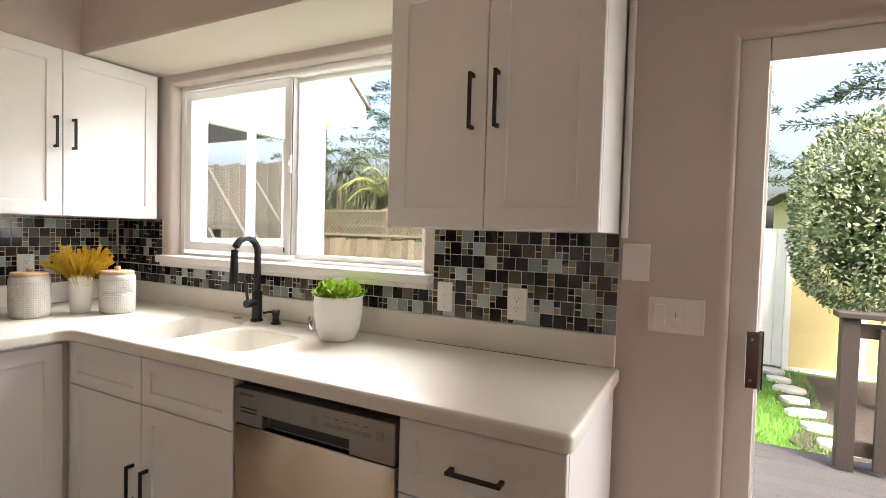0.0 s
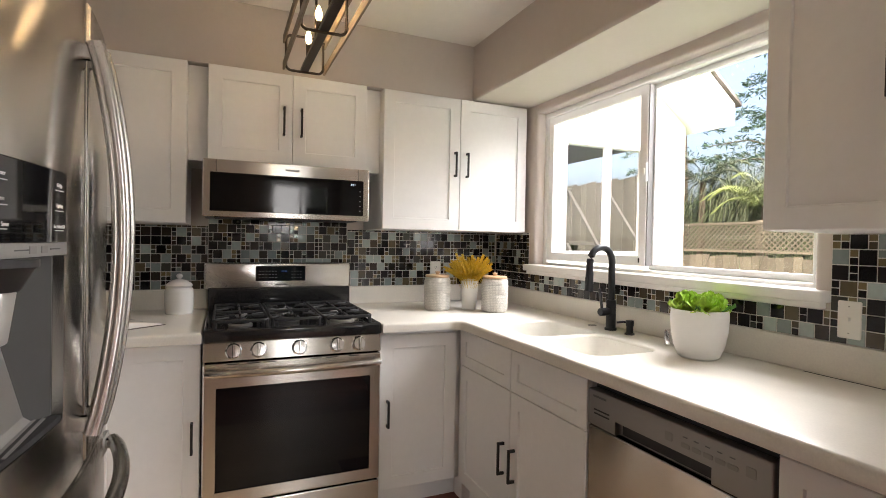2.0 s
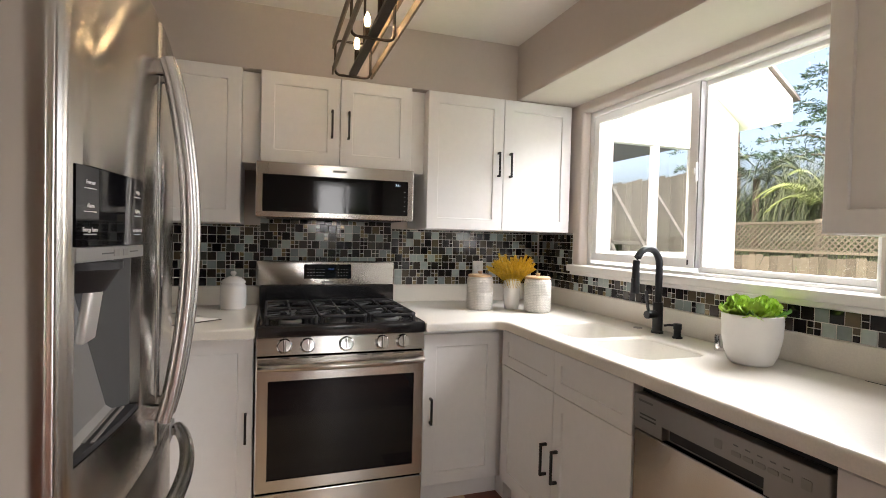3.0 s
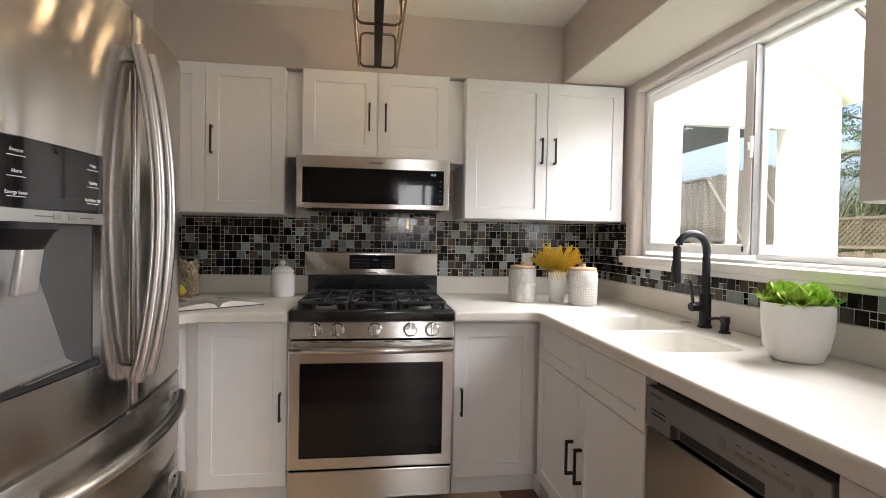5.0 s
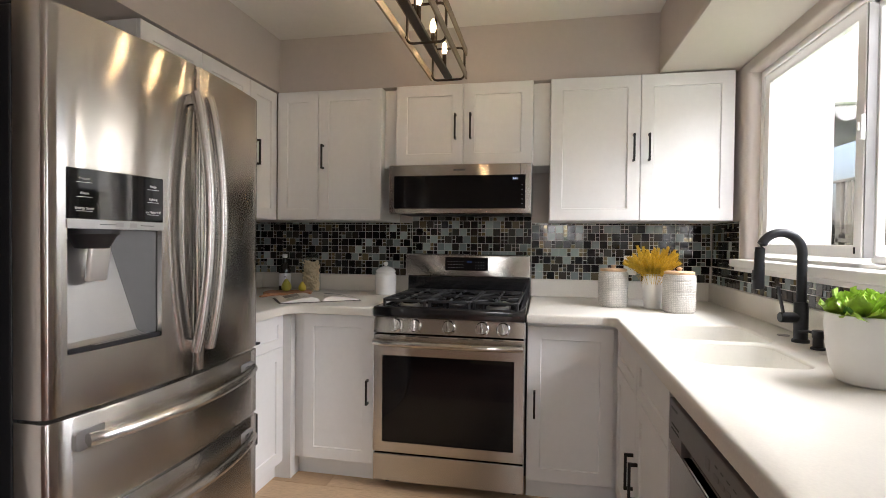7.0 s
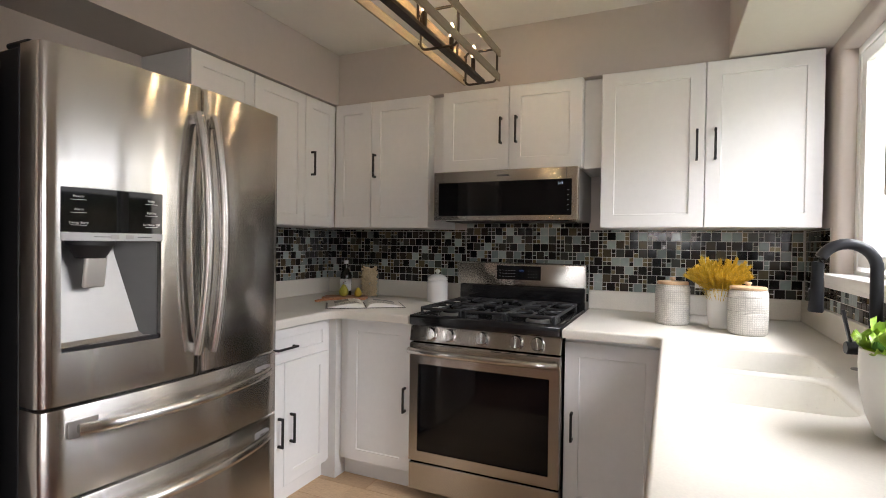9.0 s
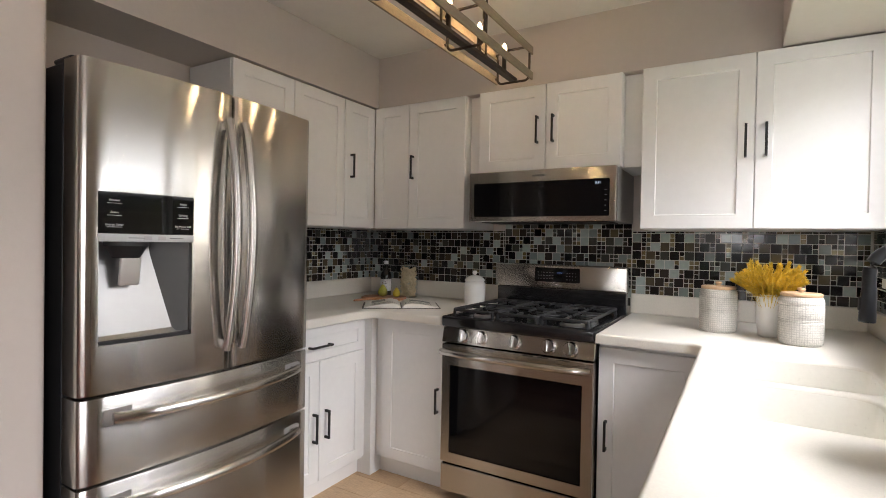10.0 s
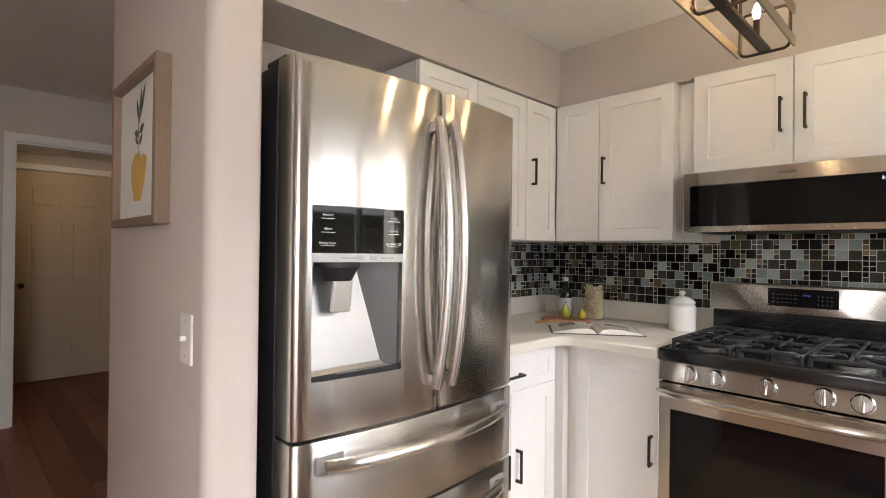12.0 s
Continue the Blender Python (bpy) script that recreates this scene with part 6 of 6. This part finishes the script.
def clipped_tree(x, y, z, rx, rz, n):
    t = thing("clipped_tree", pose(x, y, GZ), "round clipped evergreen tree with small pale-edged leaves", "tree")
    part("trunk", tube([(0, 0, 0), (0.03, 0.02, 0.5), (0.0, 0.0, 1.1), (0.05, 0, z - GZ)], [0.10, 0.08, 0.07, 0.03], 10), BARK, t, "grey trunk", 50)
    for k in range(6):
        a = k * 1.05
        part("limb", tube([(0, 0, 0.95), (0.3 * rx * math.cos(a), 0.3 * rx * math.sin(a), z - GZ - 0.3), (0.65 * rx * math.cos(a), 0.65 * rx * math.sin(a), z - GZ + 0.2)], [0.04, 0.03, 0.012], 7), BARK, t)
    for mat, cnt, lab in ((HEDGELEAF, n, "dense green leaves"), (PALELEAF, int(n * 0.7), "paler young leaves")):
        pts, outs = [], []
        while len(pts) < cnt:
            d = Vector((rng.gauss(0, 1), rng.gauss(0, 1), rng.gauss(0, 1))).normalized()
            lump = 1 + 0.07 * noise.noise(d * 3.0) + 0.05 * noise.noise(d * 8.0)
            sq = 1 / max(abs(d.x) ** 4 + abs(d.y) ** 4 + abs(d.z) ** 4, 0.2) ** 0.25
            rr = lump * rng.uniform(0.80, 1.0) ** 0.5 * min(sq, 1.18)
            pts.append((d.x * rx * rr, d.y * rx * rr, z - GZ + d.z * rz * rr))
            outs.append((d.x, d.y, d.z + 0.2))
        v, f = leaf_quads(pts, outs, 0.06, rng, 0.5)
        stuff_mesh("crown", v, f, mat, t, lab)
    # inner mass of darker twigs and leaves
    pts, outs = [], []
    for i in range(2500):
        d = Vector((rng.gauss(0, 1), rng.gauss(0, 1), rng.gauss(0, 1))).normalized()
        rr = 0.72 * rng.random() ** 0.4
        pts.append((d.x * rx * rr, d.y * rx * rr, z - GZ + d.z * rz * rr))
        outs.append(tuple(d))
    v, f = leaf_quads(pts, outs, 0.22, rng, 0.7)
    stuff_mesh("inner_crown", v, f, HEDGELEAF, t, "shaded inner leaves")


clipped_tree(2.32, 8.5, 1.62, 0.95, 1.02, 13000)


def conifer(x, y, h, spread, n, first=1.5, label="dark conifer with drooping layered branches"):
    t = thing("conifer", pose(x, y, GZ), label, "tree", "conifers")
    part("trunk", tube([(0, 0, 0), (0.1, 0.05, h * 0.4), (0.0, 0.1, h * 0.75), (0.05, 0, h)], [0.24, 0.17, 0.09, 0.02], 10), BARK, t, "brown trunk", 50)
    pts, outs = [], []
    for k in range(n):
        z = first + (h - first) * (k / n) ** 0.9
        a = rng.uniform(0, 6.28)
        L = spread * (1.05 - 0.75 * (z - first) / (h - first)) * rng.uniform(0.6, 1.1)
        tip = Vector((L * math.cos(a), L * math.sin(a), z - 0.10 * L + rng.uniform(-0.1, 0.35)))
        mid = Vector((0.5 * L * math.cos(a + 0.1), 0.5 * L * math.sin(a + 0.1), z + 0.10))
        if k % 2 == 0:
            part("branch", tube([(0, 0, z), mid, tip], [0.035, 0.022, 0.006], 5), BARK, t)
        for i in range(210):
            f = rng.uniform(0.25, 1.0)
            c = Vector((0, 0, z)).lerp(mid, f * 2) if f < 0.5 else mid.lerp(tip, f * 2 - 1)
            side = Vector((-math.sin(a), math.cos(a), 0)) * rng.gauss(0, 0.20 * L * (1.15 - f))
            pts.append(tuple(c + side + Vector((0, 0, rng.gauss(0, 0.05)))))
            outs.append((math.cos(a) + side.x, math.sin(a) + side.y, 0.05))
    v, f = leaf_quads(pts, outs, 0.135, rng, 0.24)
    stuff_mesh("crown", v, f, NEEDLE, t, "dark green needles")


conifer(3.9, 14.5, 9.0, 2.9, 60, 2.4)
conifer(1.0, 19.0, 8.0, 2.4, 40, 2.4)
conifer(-7.6, 14.0, 9.5, 2.2, 46, 3.6, "tall dark conifer behind the fence")
conifer(-11.5, 15.0, 8.5, 2.6, 40, 2.0, "dark conifer behind the fence")
conifer(7.6, 8.2, 8.5, 2.8, 44, 1.2, "dark conifer beyond the side yard")


def strap_shrub(x, y, z, h, n, spread):
    t = thing("strap_leaf_shrub", pose(x, y, GZ), "shaggy shrub of long arching strap leaves", "shrub", "strap-leaf shrubs")
    part("stem", tube([(0, 0, 0), (0.05, 0, z - GZ)], [0.12, 0.07], 8), BARK, t)
    verts, faces = [], []
    for i in range(n):
        a, L = rng.uniform(0, 6.28), h * rng.uniform(0.45, 1.2)
        b = Vector((rng.gauss(0, spread), rng.gauss(0, 0.3), z - GZ + rng.gauss(-0.1, 0.42)))
        out = Vector((math.cos(a), math.sin(a), 0))
        sd = Vector((-math.sin(a), math.cos(a), 0)) * rng.uniform(0.004, 0.010)
        rise = rng.uniform(-0.2, 0.75)
        sag = rng.uniform(1.1, 1.9)
        k = len(verts)
        m = 6
        for j in range(m + 1):
            f = j / m
            p = b + out * L * 0.95 * f + Vector((0, 0, L * (rise * f - sag * f * f)))
            w = sd * (1 - f ** 2)
            verts += [p - w, p + w]
        faces += [(k + 2 * j, k + 2 * j + 1, k + 2 * j + 3, k + 2 * j + 2) for j in range(m)]
    stuff_mesh("leaves", verts, faces, STRAP, t, "long grey-green strap leaves")
    pts, outs = [], []
    for i in range(1500):
        d = Vector((rng.gauss(0, 1), rng.gauss(0, 1), rng.gauss(0, 1))).normalized()
        rr = rng.random() ** 0.5
        pts.append((d.x * 1.0 * rr, 0.25 + d.y * 0.4 * rr, z - GZ - 0.45 + d.z * 0.75 * rr))
        outs.append(tuple(d))
    v, f = leaf_quads(pts, outs, 0.16, rng, 0.35)
    stuff_mesh("inner_leaves", v, f, HEDGELEAF, t, "dark inner leaves")


for x, y, z, h, n in ((-5.6, 11.4, 1.9, 1.3, 2000), (-6.9, 11.6, 2.4, 1.4, 1700), (-4.3, 11.5, 1.7, 1.2, 1500), (-3.1, 11.6, 1.6, 1.2, 1200), (-8.3, 11.6, 2.0, 1.5, 500), (-9.9, 11.8, 1.9, 1.5, 320)):
    strap_shrub(x, y, z, h, n, 0.55)


def palm(x, y, z, n, leaf, label):
    """Feather palm: fronds of a curved rib with two rows of narrow leaflets."""
    t = thing("palm", pose(x, y, GZ), label, "palm")
    part("trunk", tube([(0, 0, 0), (0.03, 0, z - GZ)], [0.09, 0.06], 8), BARK, t, "fibrous trunk")
    for q in range(n):
        a = q * 2.4
        out = Vector((math.cos(a), math.sin(a), 0))
        sd = Vector((-math.sin(a), math.cos(a), 0))
        L, rise = rng.uniform(0.9, 1.3), rng.uniform(0.6, 1.5)
        verts, faces = [], []
        for j in range(26):
            f = (j + 1) / 26
            p = Vector((0, 0, z - GZ)) + out * L * 0.8 * f + Vector((0, 0, L * (rise * f - 0.95 * f * f)))
            for s in (-1, 1):
                tip = p + sd * s * 0.34 * (1.05 - f) + out * 0.16 + Vector((0, 0, -0.10))
                k = len(verts)
                verts += [p, (p + tip) / 2 + out * 0.014, tip, (p + tip) / 2 - out * 0.014]
                faces.append((k, k + 1, k + 2, k + 3))
        stuff_mesh("frond", verts, faces, leaf, t)


palm(-5.75, 10.7, 2.1, 13, PALMLEAF, "young palm with bright yellow-green feathered fronds")
palm(-7.35, 11.0, 2.7, 14, STRAP, "shaggy palm with drooping grey-green fronds")

# ---- mosaic backsplash ----
def mosaic(name, per_object, small=False):
    """Glass mosaic: each piece takes one of a few colours."""
    m = bpy.data.materials.new(name)
    m.use_nodes = True
    nt = m.node_tree
    p = nt.nodes["Principled BSDF"]
    if per_object:
        src = node(nt, "ShaderNodeObjectInfo").outputs["Random"]
    else:
        src = node(nt, "ShaderNodeNewGeometry").outputs["Random Per Island"]
    ramp = node(nt, "ShaderNodeValToRGB")
    cr = ramp.color_ramp
    cr.interpolation = "CONSTANT"
    stops = ((0.0, (0.010, 0.008, 0.009)), (0.34, (0.018, 0.014, 0.014)), (0.46, (0.040, 0.032, 0.026)), (0.56, (0.060, 0.060, 0.052)),
             (0.64, (0.085, 0.066, 0.042)), (0.70, (0.40, 0.46, 0.44)), (0.84, (0.24, 0.28, 0.27)), (0.95, (0.12, 0.10, 0.06)))
    if small:
        stops = ((0.0, (0.014, 0.011, 0.010)), (0.30, (0.045, 0.036, 0.026)), (0.45, (0.10, 0.08, 0.05)), (0.60, (0.22, 0.17, 0.085)),
                 (0.74, (0.07, 0.075, 0.065)), (0.86, (0.30, 0.25, 0.15)), (0.94, (0.26, 0.30, 0.28)))
    while len(cr.elements) < len(stops):
        cr.elements.new(0.5)
    for e, (pos, c) in zip(cr.elements, stops):
        e.position, e.color = pos, (*c, 1)
    nt.links.new(src, ramp.inputs["Fac"])
    tc = node(nt, "ShaderNodeTexCoord")
    nz = node(nt, "ShaderNodeTexNoise", Scale=45.0, Detail=4.0)
    nt.links.new(tc.outputs["Object"], nz.inputs["Vector"])
    r = node(nt, "ShaderNodeMapRange")
    r.inputs["To Min"].default_value, r.inputs["To Max"].default_value = 0.8, 1.2
    nt.links.new(nz.outputs["Fac"], r.inputs["Value"])
    v = node(nt, "ShaderNodeVectorMath")
    v.operation = "SCALE"
    nt.links.new(ramp.outputs["Color"], v.inputs[0]), nt.links.new(r.outputs[0], v.inputs["Scale"])
    nt.links.new(v.outputs[0], p.inputs["Base Color"])
    p.inputs["Roughness"].default_value = 0.10
    p.inputs["IOR"].default_value = 1.42
    p.inputs["Metallic"].default_value = 0.25 if small else 0.0
    return m


TILE, TILES = mosaic("glass_mosaic", True), mosaic("glass_mosaic_joined", False)
SMALLTILE, SMALLTILES = mosaic("small_mosaic", True, True), mosaic("small_mosaic_joined", False, True)


def tile_mesh(w, h, mat):
    me = bpy.data.meshes.new("tile")
    bm = box(0, w, -0.0060, -0.001, 0, h, 0.0008, 1)
    bmesh.ops.delete(bm, geom=[f for f in bm.faces if f.normal.y > 0.9], context="FACES_ONLY")
    bm.to_mesh(me)
    bm.free()
    me.materials.append(mat)
    return me


U, GAP = 0.0475, 0.0032
BIG, SMALL = tile_mesh(U - GAP, U - GAP, TILE), tile_mesh(U / 2 - GAP, U / 2 - GAP, SMALLTILE)


def backsplash(m, regions, label, near, seed):
    """Rows of large tiles and stacked pairs of small ones in the frame m (x along the wall, front towards -y). regions: x0, x1, z0, z1."""
    t = tagged(new("backsplash"), label, "backsplash", kind="structure")
    t.matrix_basis = m
    rng = random.Random(seed)
    singles = 0
    bulk, minis = bmesh.new(), bmesh.new()
    for x0, x1, z0, z1 in regions:
        part("grout", box(x0, x1, -0.0042, -0.0006, z0, z1), GROUT, t, "pale grout bed")
        z = z0 + GAP / 2
        while z < z1 - 0.006:
            h = min(U - GAP, z1 - z - GAP / 2)
            x = x0 + GAP / 2
            last = 0
            while x < x1 - 0.008:
                small = rng.random() < (0.62 if last == 0 else (0.30 if last == 1 else 0.0))
                w = (U / 2 if small else U) - GAP
                w = min(w, x1 - x - GAP / 2)
                last = last + 1 if small else 0
                pieces = [(x, z, w, min(h, U / 2 - GAP)), (x, z + U / 2, w, h - U / 2)] if small else [(x, z, w, h)]
                for px, pz, pw, ph in pieces:
                    if ph < 0.004:
                        continue
                    full = abs(pw - (U - GAP)) < 1e-4 and abs(ph - (U - GAP)) < 1e-4
                    mini = abs(pw - (U / 2 - GAP)) < 1e-4 and abs(ph - (U / 2 - GAP)) < 1e-4
                    if (full or mini) and near(px, pz) and singles < 300:
                        o = new("tile", BIG if full else SMALL)
                        o.parent = t
                        o.location = (px, rng.uniform(-0.0003, 0.0003), pz)
                        o.rotation_euler = (rng.gauss(0, 0.006), 0, rng.gauss(0, 0.006))
                        singles += 1
                    else:
                        d = rng.uniform(-0.0003, 0.0003)
                        box(px, px + pw, -0.0056 + d, -0.0015, pz, pz + ph, 0, 1, minis if small else bulk)
                x += w + GAP
            z += U
    tagged(part("tiles", bulk, TILES, t, "glass mosaic tiles"), kind="stuff")
    tagged(part("small_tiles", minis, SMALLTILES, t, "small brown and gold mosaic tiles"), kind="stuff")
    return t


mosaic_label = "mosaic backsplash of black, grey and brown glass tiles {}"
backsplash(pose(0, YW, 0), [(-0.4365, 0.248, 1.0205, 1.351), (XW + 0.008, -0.437, 1.0205, 1.1175), (XW + 0.008, -2.116, 1.1185, 1.365)],
           mosaic_label.format("round the window"), lambda x, z: True, 5)
backsplash(pose(XW, 0, 0, 0, 0, 90), [(YL + 0.0005, 1.40, 1.0205, 1.365), (1.4005, 2.163, 0.95, 1.43), (2.1635, YW - 0.009, 1.0205, 1.365)],
           mosaic_label.format("behind the range"), lambda x, z: 1.3 < x < 2.9 and z > 1.16, 6)
backsplash(pose(0, YL, 0, 0, 0, 180), [(1.055, -XW - 0.009, 1.0205, 1.365)],
           mosaic_label.format("beside the fridge"), lambda x, z: True, 7)

# ---- plank floor ----
def floorwood(name, base, stops):
    m = material(name, base, 0.38, grain=0.25, scale=30, stretch=(9, 0.7, 1), blotch=0.12, blotch_scale=3, bump=0.15, bump_scale=30)
    nt = m.node_tree
    p = nt.nodes["Principled BSDF"]
    src = p.inputs["Base Color"].links[0].from_socket
    info = node(nt, "ShaderNodeObjectInfo")
    ramp = node(nt, "ShaderNodeValToRGB")
    cr = ramp.color_ramp
    while len(cr.elements) < len(stops):
        cr.elements.new(0.5)
    for e, (pos, c) in zip(cr.elements, stops):
        e.position, e.color = pos, (*c, 1)
    nt.links.new(info.outputs["Random"], ramp.inputs["Fac"])
    v = node(nt, "ShaderNodeVectorMath")
    v.operation = "MULTIPLY"
    nt.links.new(src, v.inputs[0]), nt.links.new(ramp.outputs["Color"], v.inputs[1])
    nt.links.new(v.outputs[0], p.inputs["Base Color"])
    return m


REDPLANK = floorwood("red_brown_planks", (0.25, 0.090, 0.052), ((0.0, (0.45, 0.36, 0.34)), (0.35, (0.75, 0.64, 0.60)), (0.75, (1.0, 1.0, 1.0)), (1.0, (1.3, 1.4, 1.45))))
PALEPLANK = floorwood("pale_oak_planks", (0.56, 0.40, 0.25), ((0.0, (0.80, 0.76, 0.72)), (0.4, (0.95, 0.93, 0.92)), (0.7, (1.0, 1.0, 1.0)), (1.0, (1.12, 1.13, 1.14))))
floor = bpy.data.objects["floor"]
PW, PL = 0.165, 1.25


def plank_mesh(mat):
    me = bpy.data.meshes.new("plank")
    bm = box(0, PW - 0.0012, 0, PL - 0.0012, -0.0118, 0.0, 0.0012, 1)
    bm.to_mesh(me)
    bm.free()
    me.materials.append(mat)
    return me


RED, PALE = plank_mesh(REDPLANK), plank_mesh(PALEPLANK)
rng = random.Random(3)
x = -3.05
while x < EAST - PW:
    y = -4.3 - rng.random() * PL
    while y < YW - 0.12:
        if x > -2.2 or y < 0.3:
            # pale planks in the kitchen, run on towards the sink to bounce light
            pale = rng.random() < (1.0 if x < -0.3 and -0.35 < y < 2.1 else 0.02)
            o = new("plank", PALE if pale else RED)
            o.parent = floor
            o.location = (x, y, 0)
            if y + PL > YW - 0.01:
                o.scale = (1.0, (YW - 0.01 - y) / PL, 1.0)
        y += PL
    x += PW
